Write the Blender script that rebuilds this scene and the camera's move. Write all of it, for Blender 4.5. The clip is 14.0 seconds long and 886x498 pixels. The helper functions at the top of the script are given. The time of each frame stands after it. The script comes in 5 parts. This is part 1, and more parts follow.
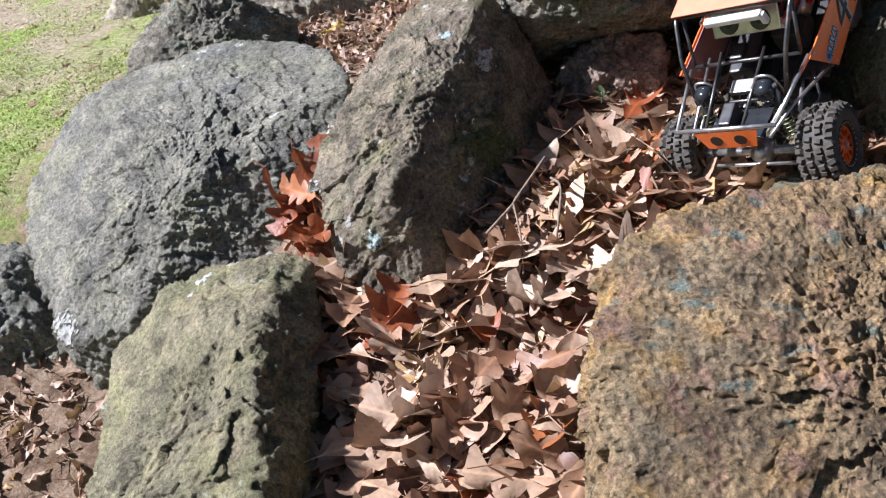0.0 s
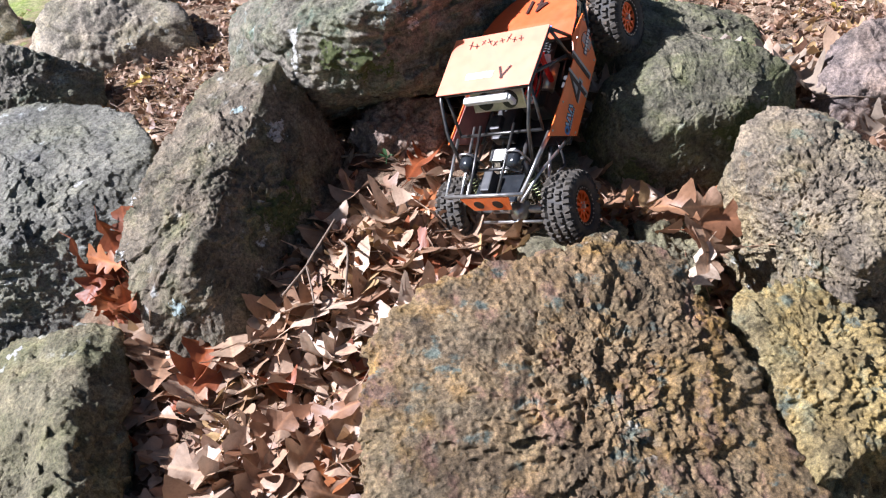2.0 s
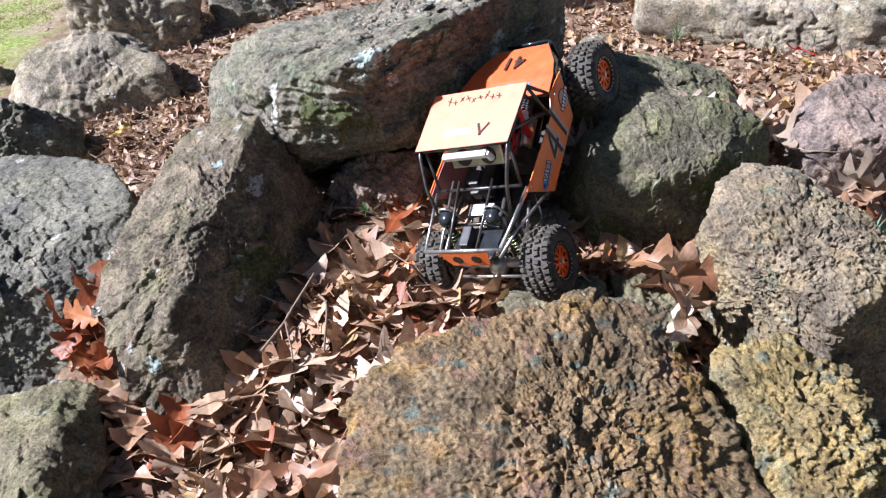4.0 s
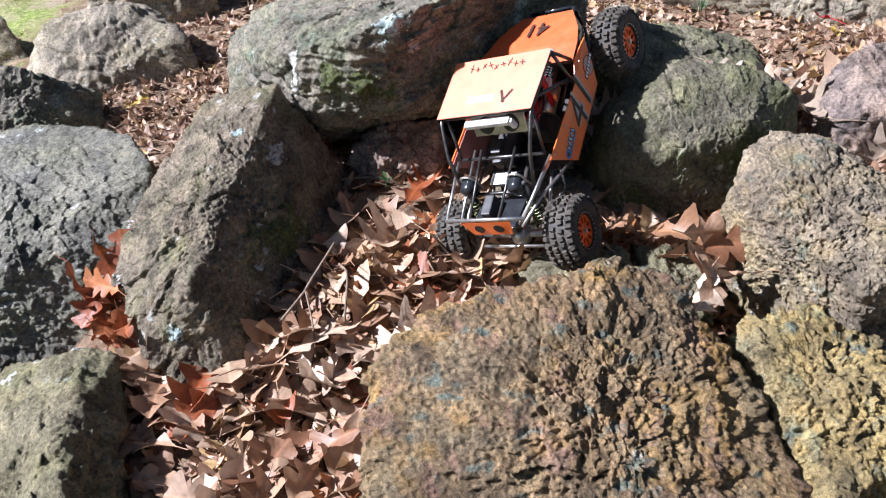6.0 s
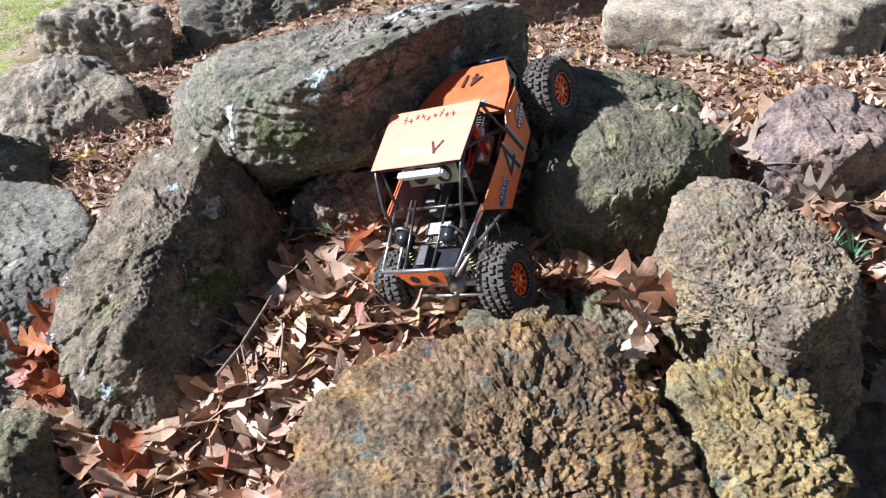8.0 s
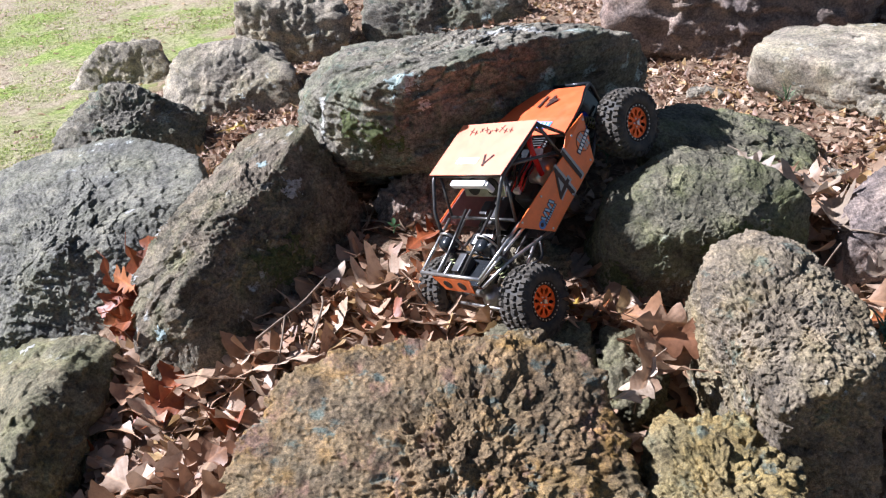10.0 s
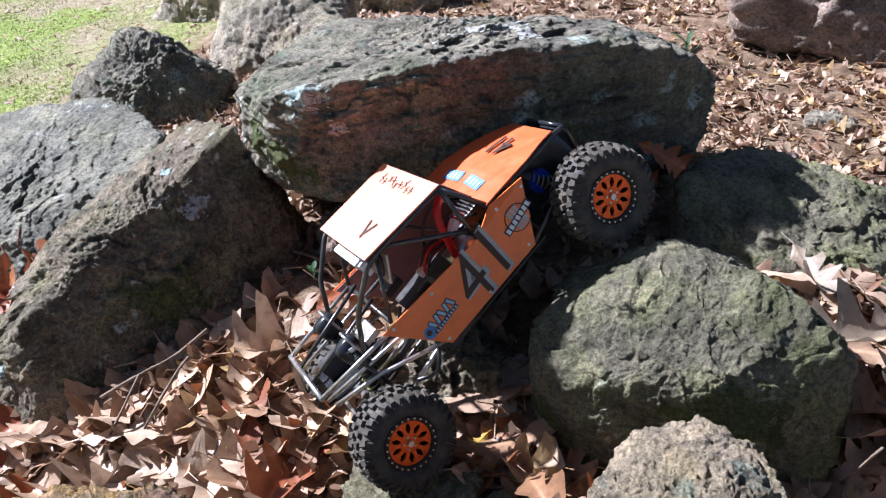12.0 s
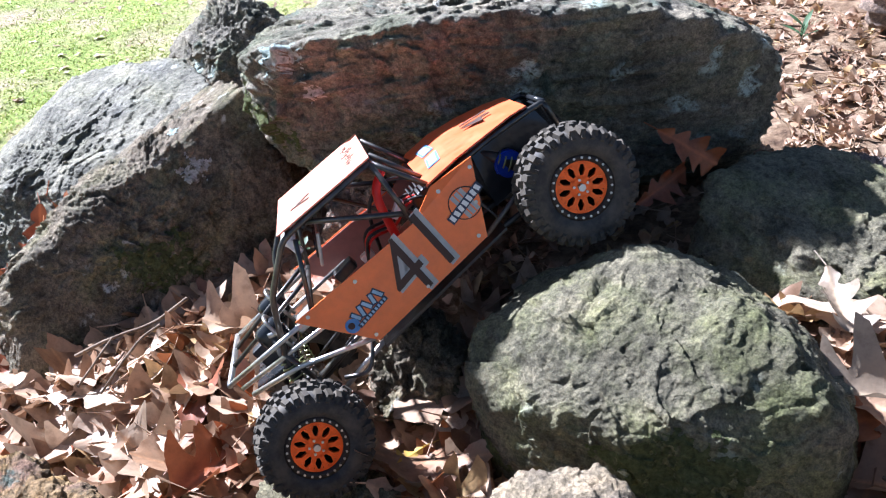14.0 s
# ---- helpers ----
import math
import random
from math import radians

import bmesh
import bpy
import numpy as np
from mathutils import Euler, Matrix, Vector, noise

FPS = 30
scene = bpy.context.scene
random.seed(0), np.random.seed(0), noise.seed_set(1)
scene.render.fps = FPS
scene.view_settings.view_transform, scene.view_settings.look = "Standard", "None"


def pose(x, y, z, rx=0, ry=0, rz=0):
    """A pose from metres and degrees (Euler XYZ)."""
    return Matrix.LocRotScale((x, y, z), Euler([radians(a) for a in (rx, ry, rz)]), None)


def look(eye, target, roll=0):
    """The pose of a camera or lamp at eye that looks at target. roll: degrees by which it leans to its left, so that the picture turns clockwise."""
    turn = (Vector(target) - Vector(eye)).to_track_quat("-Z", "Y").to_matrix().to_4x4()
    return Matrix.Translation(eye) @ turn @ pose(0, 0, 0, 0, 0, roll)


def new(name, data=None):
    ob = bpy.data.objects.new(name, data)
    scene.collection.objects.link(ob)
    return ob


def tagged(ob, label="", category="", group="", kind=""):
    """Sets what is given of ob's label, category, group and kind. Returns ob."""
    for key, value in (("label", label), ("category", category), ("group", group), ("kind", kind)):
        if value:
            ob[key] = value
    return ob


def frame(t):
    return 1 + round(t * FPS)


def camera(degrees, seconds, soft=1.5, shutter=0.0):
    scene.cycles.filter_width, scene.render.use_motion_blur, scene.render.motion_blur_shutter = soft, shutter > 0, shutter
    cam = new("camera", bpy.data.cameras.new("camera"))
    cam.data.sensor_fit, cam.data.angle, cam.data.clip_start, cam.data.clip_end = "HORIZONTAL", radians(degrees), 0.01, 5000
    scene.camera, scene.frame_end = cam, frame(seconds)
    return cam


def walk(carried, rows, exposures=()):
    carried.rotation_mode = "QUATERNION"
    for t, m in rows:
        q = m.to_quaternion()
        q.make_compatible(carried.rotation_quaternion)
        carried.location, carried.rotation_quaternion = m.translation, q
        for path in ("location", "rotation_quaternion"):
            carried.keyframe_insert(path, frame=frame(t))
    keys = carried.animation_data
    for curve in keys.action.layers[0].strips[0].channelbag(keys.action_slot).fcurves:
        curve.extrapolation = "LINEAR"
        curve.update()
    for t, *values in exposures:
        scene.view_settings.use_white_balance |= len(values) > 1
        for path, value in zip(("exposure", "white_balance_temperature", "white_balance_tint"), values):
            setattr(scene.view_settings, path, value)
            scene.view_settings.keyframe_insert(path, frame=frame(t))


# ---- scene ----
cam = camera(52.6, 14.0, soft=1.2)
PATH = [
    (0, (-0.138, -0.05, 0.991), (-0.079, 1.646, -0.067), -3.2),
    (0.5, (-0.095, -0.112, 1.082), (0.144, 1.542, -0.016), 0.1),
    (1, (-0.075, -0.145, 1.153), (0.244, 1.481, 0.033), 0.2),
    (1.5, (-0.056, -0.152, 1.174), (0.299, 1.482, 0.076), -0.2),
    (2, (-0.039, -0.146, 1.196), (0.345, 1.483, 0.101), -0.2),
    (2.5, (-0.038, -0.136, 1.222), (0.382, 1.49, 0.135), 0.4),
    (3, (-0.034, -0.135, 1.232), (0.391, 1.529, 0.207), 0.4),
    (3.2, (-0.034, -0.137, 1.233), (0.402, 1.532, 0.221), 0.6),
    (5.3, (-0.037, -0.13, 1.195), (0.384, 1.518, 0.144), 0.1),
    (5.5, (-0.039, -0.13, 1.193), (0.371, 1.519, 0.139), 0.1),
    (6, (-0.043, -0.126, 1.197), (0.355, 1.522, 0.137), 0.1),
    (6.5, (-0.031, -0.131, 1.202), (0.359, 1.517, 0.137), -0.8),
    (7, (-0.019, -0.126, 1.209), (0.401, 1.528, 0.165), 0.1),
    (7.5, (0.002, -0.124, 1.223), (0.443, 1.531, 0.189), -0.1),
    (7.7, (0.018, -0.129, 1.223), (0.466, 1.535, 0.208), -0.3),
    (9.8, (0.328, -0.169, 1.198), (0.433, 1.59, 0.254), 0.3),
    (10, (0.386, -0.224, 1.237), (0.335, 1.526, 0.27), 1.1),
    (10.5, (0.492, -0.258, 1.28), (0.315, 1.471, 0.29), 0.1),
    (11, (0.629, -0.073, 1.246), (0.328, 1.631, 0.243), 0.4),
    (11.5, (0.779, 0.258, 1.248), (0.303, 1.885, 0.187), -1.0),
    (12, (0.833, 0.414, 1.227), (0.297, 1.972, 0.092), 0.1),
    (12.5, (0.851, 0.486, 1.166), (0.224, 1.974, -0.014), 0.3),
    (13, (0.958, 0.577, 1.157), (0.193, 2.091, 0.097), -1.2),
    (13.5, (1.029, 0.633, 1.135), (0.17, 2.05, 0.016), -0.6),
    (14, (1.059, 0.66, 1.127), (0.139, 2.021, -0.014), -3.3),
]
walk(cam, [(t, look(eye, target, roll)) for t, eye, target, roll in PATH], [(0.0, 0.94, 5750, 13), (2.0, 1.05, 5750, 14), (10.0, 1.04, 5700, 13), (11.0, 1.04, 5650, 13), (11.5, 1.17, 5600, 13), (12.4, 1.15, 5600, 13), (13.0, 1.54, 5500, 12), (14.0, 1.74, 5500, 12)])


# ---- world, sun ----
SUN_TO = Vector((-0.79, 0.09, 0.60)).normalized()
world = bpy.data.worlds.new("sky")
scene.world = world
world.use_nodes = True
wn = world.node_tree
sky = wn.nodes.new("ShaderNodeTexSky")
sky.sky_type = "NISHITA"
sky.sun_disc = False
sky.sun_elevation = math.asin(SUN_TO.z)
sky.sun_rotation = math.atan2(SUN_TO.x, SUN_TO.y)
wn.links.new(sky.outputs["Color"], wn.nodes["Background"].inputs["Color"])
wn.nodes["Background"].inputs["Strength"].default_value = 0.034
sun = new("sun", bpy.data.lights.new("sun", "SUN"))
sun.data.energy, sun.data.angle, sun.data.color = 6.0, radians(1.4), (1.0, 0.965, 0.97)
sun.matrix_world = look(SUN_TO * 20, (0, 0, 0))


# ---- numeric noise for the shapes ----
def lattice(ix, iy, iz, seed):
    h = (ix.astype(np.int64) * 374761393 + iy.astype(np.int64) * 668265263 + iz.astype(np.int64) * 1440662683 + seed * 974634777) & 0xFFFFFFFF
    h = ((h ^ (h >> 13)) * 1274126177) & 0xFFFFFFFF
    h = ((h ^ (h >> 15)) * 2246822519) & 0xFFFFFFFF
    return (h ^ (h >> 16)) / 4294967296.0


def vnoise(p, seed=0):
    i = np.floor(p).astype(np.int64)
    f = p - i
    f = f * f * f * (f * (f * 6 - 15) + 10)
    out = 0.0
    for dx in (0, 1):
        for dy in (0, 1):
            for dz in (0, 1):
                w = (f[:, 0] if dx else 1 - f[:, 0]) * (f[:, 1] if dy else 1 - f[:, 1]) * (f[:, 2] if dz else 1 - f[:, 2])
                out = out + w * lattice(i[:, 0] + dx, i[:, 1] + dy, i[:, 2] + dz, seed)
    return out * 2 - 1


def fbm(p, octaves=4, seed=0, gain=0.5, ridged=False):
    out, amp = 0.0, 1.0
    for k in range(octaves):
        n = vnoise(p * 2.03 ** k + 17.3 * k, seed + k)
        out = out + amp * (1 - 2 * np.abs(n) if ridged else n)
        amp *= gain
    return out


def cells(p, seed=0):
    """Distance to the nearest scattered point, about 0 to 1."""
    i = np.floor(p).astype(np.int64)
    best = np.full(len(p), 9.0)
    for dx in (-1, 0, 1):
        for dy in (-1, 0, 1):
            for dz in (-1, 0, 1):
                c = i + np.array((dx, dy, dz))
                q = c + np.stack([lattice(c[:, 0], c[:, 1], c[:, 2], seed + s) for s in (11, 12, 13)], 1)
                best = np.minimum(best, ((p - q) ** 2).sum(1))
    return np.sqrt(best)


def chips(p, seed=0):
    """Small tilted planes with sharp steps between them, about -1 to 1."""
    i = np.floor(p).astype(np.int64)
    best, val = np.full(len(p), 9.0), np.zeros(len(p))
    for dx in (-1, 0, 1):
        for dy in (-1, 0, 1):
            for dz in (-1, 0, 1):
                c = i + np.array((dx, dy, dz))
                h = [lattice(c[:, 0], c[:, 1], c[:, 2], seed + s) for s in range(21, 28)]
                o = p - (c + np.stack(h[:3], 1))
                d2 = (o ** 2).sum(1)
                v = (o * (np.stack(h[3:6], 1) * 2 - 1)).sum(1) * 1.3 + (h[6] - 0.5) * 0.7
                near = d2 < best
                best, val = np.where(near, d2, best), np.where(near, v, val)
    return val


def smooth01(x, a, b):
    t = np.clip((x - a) / (b - a), 0, 1)
    return t * t * (3 - 2 * t)


# ---- mesh helpers ----
def quick_mesh(name, verts, faces, smooth=True):
    """A mesh from arrays; all faces have the same number of corners."""
    me = bpy.data.meshes.new(name)
    verts, faces = np.asarray(verts, np.float32), np.asarray(faces, np.int32)
    n = faces.shape[1]
    me.vertices.add(len(verts))
    me.vertices.foreach_set("co", verts.ravel())
    me.loops.add(faces.size)
    me.loops.foreach_set("vertex_index", faces.ravel())
    me.polygons.add(len(faces))
    me.polygons.foreach_set("loop_start", np.arange(0, faces.size, n, dtype=np.int32))
    me.polygons.foreach_set("use_smooth", np.full(len(faces), smooth))
    me.update(calc_edges=True)
    return me


def part(name, bm, material, parent, label="", smooth=False):
    me = bpy.data.meshes.new(name)
    bmesh.ops.recalc_face_normals(bm, faces=bm.faces)
    bm.to_mesh(me)
    bm.free()
    if smooth:
        me.polygons.foreach_set("use_smooth", np.full(len(me.polygons), True))
    me.materials.append(material)
    ob = new(name, me)
    ob.parent = parent
    if label:
        ob["label"] = label
    return ob


# ---- materials ----
def shader(name, rough=0.7, metal=0.0, spec=0.5):
    m = bpy.data.materials.new(name)
    m.use_nodes = True
    b = m.node_tree.nodes["Principled BSDF"]
    b.inputs["Roughness"].default_value = rough
    b.inputs["Metallic"].default_value = metal
    b.inputs["Specular IOR Level"].default_value = spec
    return m, m.node_tree, b


def node(tree, kind, **inputs):
    n = tree.nodes.new(kind)
    for key, value in inputs.items():
        n.inputs[key.replace("_", " ")].default_value = value
    return n


def coords(tree):
    return tree.nodes.new("ShaderNodeTexCoord").outputs["Object"]


def noise_out(tree, co, scale, detail=6, rough=0.6, stretch=None):
    if stretch:
        mp = tree.nodes.new("ShaderNodeMapping")
        mp.inputs["Scale"].default_value = stretch
        tree.links.new(co, mp.inputs["Vector"])
        co = mp.outputs["Vector"]
    n = node(tree, "ShaderNodeTexNoise", Scale=scale, Detail=detail, Roughness=rough)
    tree.links.new(co, n.inputs["Vector"])
    return n.outputs["Fac"]


def ramp(tree, value, stops):
    r = tree.nodes.new("ShaderNodeValToRGB")
    while len(r.color_ramp.elements) < len(stops):
        r.color_ramp.elements.new(0.5)
    for e, (at, c) in zip(r.color_ramp.elements, stops):
        e.position = at
        e.color = (*c, 1) if len(c) == 3 else c
    tree.links.new(value, r.inputs["Fac"])
    return r.outputs["Color"]


def grey(tree, value, a, b):
    if a > b:
        return ramp(tree, value, [(b, (1, 1, 1)), (a, (0, 0, 0))])
    return ramp(tree, value, [(a, (0, 0, 0)), (b, (1, 1, 1))])


def mix(tree, fac, a, b, mode="MIX"):
    n = tree.nodes.new("ShaderNodeMix")
    n.data_type, n.blend_type = "RGBA", mode
    for socket, v in ((n.inputs[0], fac), (n.inputs[6], a), (n.inputs[7], b)):
        if isinstance(v, (int, float)):
            socket.default_value = v
        elif isinstance(v, tuple):
            socket.default_value = (*v, 1)
        else:
            tree.links.new(v, socket)
    return n.outputs[2]


def bump(tree, bsdf, height, distance, strength=1.0, normal=None):
    n = node(tree, "ShaderNodeBump", Strength=strength, Distance=distance)
    tree.links.new(height, n.inputs["Height"])
    if normal:
        tree.links.new(normal, n.inputs["Normal"])
    tree.links.new(n.outputs["Normal"], bsdf.inputs["Normal"])
    return n.outputs["Normal"]


def rock_material(name, base, second, dark, lichen=(0.55, 0.57, 0.52), lichen_amount=0.3, moss=(0.10, 0.14, 0.05), moss_amount=0.3,
                  stain=(0.3, 0.17, 0.07), stain_amount=0.3, pits=0.5, strata=None, third=None, crust=34.0):
    m, t, b = shader(name, 0.88, spec=0.25)
    co = coords(t)
    big = noise_out(t, co, 5.0, 5, 0.6, strata)
    mid = noise_out(t, co, 22.0, 8, 0.7, strata)
    fine = noise_out(t, co, 140.0, 6, 0.7)
    col = ramp(t, big, [(0.32, second), (0.55, base), (0.72, tuple(0.5 * (x + y) for x, y in zip(base, second)))])
    col = mix(t, grey(t, mid, 0.50, 0.30), col, dark)
    st = noise_out(t, co, 8.0, 7, 0.65)
    fac = node(t, "ShaderNodeMath"); fac.operation = "MULTIPLY"; fac.inputs[1].default_value = stain_amount
    t.links.new(grey(t, st, 0.50, 0.68), fac.inputs[0])
    col = mix(t, fac.outputs[0], col, stain)
    if third:
        th = noise_out(t, co, 15.0, 7, 0.68, (1.2, 0.9, 1.0))
        col = mix(t, grey(t, th, 0.53, 0.63), col, third)
        th = noise_out(t, co, 19.0, 7, 0.68, (0.9, 1.1, 1.4))
        col = mix(t, grey(t, th, 0.57, 0.65), col, (0.13, 0.15, 0.125))
    mo = noise_out(t, co, 6.3, 8, 0.7, (1.0, 1.0, 1.3))
    fac = node(t, "ShaderNodeMath"); fac.operation = "MULTIPLY"; fac.inputs[1].default_value = moss_amount
    t.links.new(grey(t, mo, 0.44, 0.62), fac.inputs[0])
    col = mix(t, fac.outputs[0], col, moss)
    col = mix(t, 0.75, col, ramp(t, fine, [(0.36, (0.42, 0.41, 0.40)), (0.5, (1, 1, 1)), (0.64, (1.5, 1.47, 1.4))]), "MULTIPLY")
    grit = noise_out(t, co, 420.0, 3, 0.6)
    col = mix(t, 0.5, col, ramp(t, grit, [(0.38, (0.55, 0.54, 0.52)), (0.5, (1, 1, 1)), (0.63, (1.5, 1.47, 1.4))]), "MULTIPLY")
    patch = noise_out(t, co, 12.0, 9, 0.72)
    col = mix(t, 0.85, col, ramp(t, patch, [(0.34, (0.45, 0.44, 0.43)), (0.5, (1, 1, 1)), (0.66, (1.55, 1.5, 1.4))]), "MULTIPLY")
    # pale lichen in scattered small crusts
    v = node(t, "ShaderNodeTexVoronoi", Scale=crust)
    t.links.new(mix(t, 0.05, co, node_color(t, co)), v.inputs["Vector"])
    spots = grey(t, v.outputs["Distance"], 0.34, 0.22)
    where = grey(t, noise_out(t, co, 3.7, 4, 0.6), 0.66 - 0.22 * lichen_amount, 0.72 - 0.15 * lichen_amount)
    both = mix(t, 1.0, spots, where, "MULTIPLY")
    both = mix(t, 1.0, both, grey(t, fine, 0.4, 0.56), "MULTIPLY")
    col = mix(t, both, col, lichen)
    t.links.new(col, b.inputs["Base Color"])
    n1 = bump(t, b, mid, 0.008, 0.9)
    n2 = bump(t, b, fine, 0.0055, 1.0, n1)
    if pits:
        w = node(t, "ShaderNodeTexVoronoi", Scale=75.0)
        t.links.new(co, w.inputs["Vector"])
        bump(t, b, grey(t, w.outputs["Distance"], 0.05, 0.5), 0.004 * pits, 0.9, n2)
    return m


def node_color(tree, co):
    n = node(tree, "ShaderNodeTexNoise", Scale=28.0, Detail=4)
    tree.links.new(co, n.inputs["Vector"])
    return n.outputs["Color"]


ROCK_OCHRE = rock_material("ochre_pitted_rock", (0.27, 0.178, 0.09), (0.20, 0.155, 0.10), (0.055, 0.04, 0.027), lichen_amount=0.25, moss=(0.14, 0.135, 0.08), moss_amount=0.35, stain=(0.36, 0.205, 0.055), stain_amount=0.95, pits=1.0, third=(0.225, 0.135, 0.095))
ROCK_YELLOW = rock_material("yellow_pitted_rock", (0.31, 0.225, 0.092), (0.25, 0.21, 0.12), (0.09, 0.07, 0.04), lichen_amount=0.2, moss=(0.20, 0.19, 0.09), moss_amount=0.4, stain=(0.40, 0.25, 0.06), stain_amount=0.6, pits=1.0, third=(0.24, 0.22, 0.13))
ROCK_GREY = rock_material("pale_grey_pitted_rock", (0.27, 0.22, 0.155), (0.205, 0.168, 0.125), (0.09, 0.08, 0.07), lichen_amount=0.35, moss=(0.22, 0.19, 0.09), moss_amount=0.45, stain=(0.30, 0.21, 0.12), stain_amount=0.5, pits=1.0, third=(0.22, 0.17, 0.11))
ROCK_MOSS = rock_material("mossy_grey_rock", (0.18, 0.163, 0.115), (0.135, 0.126, 0.09), (0.07, 0.066, 0.046), lichen=(0.42, 0.45, 0.36), lichen_amount=0.5, moss=(0.14, 0.155, 0.055), moss_amount=0.65, stain=(0.22, 0.20, 0.16), stain_amount=0.4, pits=0.15)
ROCK_SLAB = rock_material("dark_slab_rock", (0.24, 0.215, 0.17), (0.18, 0.165, 0.135), (0.04, 0.036, 0.032), lichen=(0.48, 0.58, 0.54), lichen_amount=0.7, crust=15.0, third=(0.135, 0.122, 0.10), moss=(0.09, 0.13, 0.06), moss_amount=0.35, stain=(0.12, 0.102, 0.082), stain_amount=0.35, pits=0.2, strata=(1.0, 1.0, 2.6))
ROCK_DARK = rock_material("dark_brown_rock", (0.215, 0.175, 0.13), (0.165, 0.145, 0.105), (0.045, 0.04, 0.03), lichen=(0.55, 0.57, 0.54), lichen_amount=0.7, crust=26.0, moss=(0.10, 0.12, 0.05), moss_amount=0.55, stain=(0.17, 0.11, 0.07), stain_amount=0.4, pits=0.4)
ROCK_BLUE = rock_material("blue_grey_rock", (0.225, 0.215, 0.175), (0.17, 0.165, 0.14), (0.08, 0.078, 0.07), lichen_amount=0.35, moss=(0.17, 0.17, 0.10), moss_amount=0.4, stain=(0.13, 0.13, 0.15), stain_amount=0.35, pits=0.2, strata=(0.7, 0.7, 2.4))
ROCK_TAN = rock_material("tan_green_rock", (0.21, 0.185, 0.12), (0.165, 0.15, 0.098), (0.07, 0.062, 0.04), lichen_amount=0.25, moss=(0.15, 0.16, 0.07), moss_amount=0.5, stain=(0.20, 0.15, 0.09), stain_amount=0.35, pits=0.3)
ROCK_PURPLE = rock_material("purple_tan_rock", (0.30, 0.23, 0.19), (0.22, 0.18, 0.165), (0.09, 0.075, 0.07), lichen_amount=0.2, moss=(0.24, 0.19, 0.13), moss_amount=0.3, stain=(0.25, 0.15, 0.12), stain_amount=0.4, pits=0.4)
ROCK_PALE = rock_material("pale_tan_rock", (0.36, 0.31, 0.24), (0.27, 0.24, 0.19), (0.10, 0.09, 0.07), lichen_amount=0.5, moss=(0.16, 0.17, 0.07), moss_amount=0.3, stain=(0.26, 0.19, 0.13), stain_amount=0.4, pits=0.1)


# ---- ground ----
def ground_height(x, y):
    x, y = np.asarray(x, float), np.asarray(y, float)
    z = 0.265 + 0.15 * 2.5 * np.tanh(x / 2.5)
    z = z - 0.30 * 0.7 * np.tanh(np.maximum(0, 1.35 - y) / 0.7)
    z = z - 0.20 * smooth01(-x, 0.22, 0.75) * smooth01(-y, -1.9, -1.2)
    z = z - 0.060 * smooth01(-y, -1.6, -1.3) - 0.13 * smooth01(x, 0.35, 0.8) * smooth01(-y, -1.22, -0.85)
    p = np.stack([x.ravel(), y.ravel(), 0 * x.ravel()], 1)
    fade = np.exp(-((p[:, 0] - 0.2) ** 2 + (p[:, 1] - 2.0) ** 2) / 14.0)
    return z + (fade * (0.018 * fbm(p * 3.1, 3, 5) + 0.006 * fbm(p * 14, 3, 6))).reshape(x.shape)


def lawn_edge(y):
    """Left of this x the ground is lawn."""
    return -0.98 + 0.20 * (np.asarray(y) - 2.0)


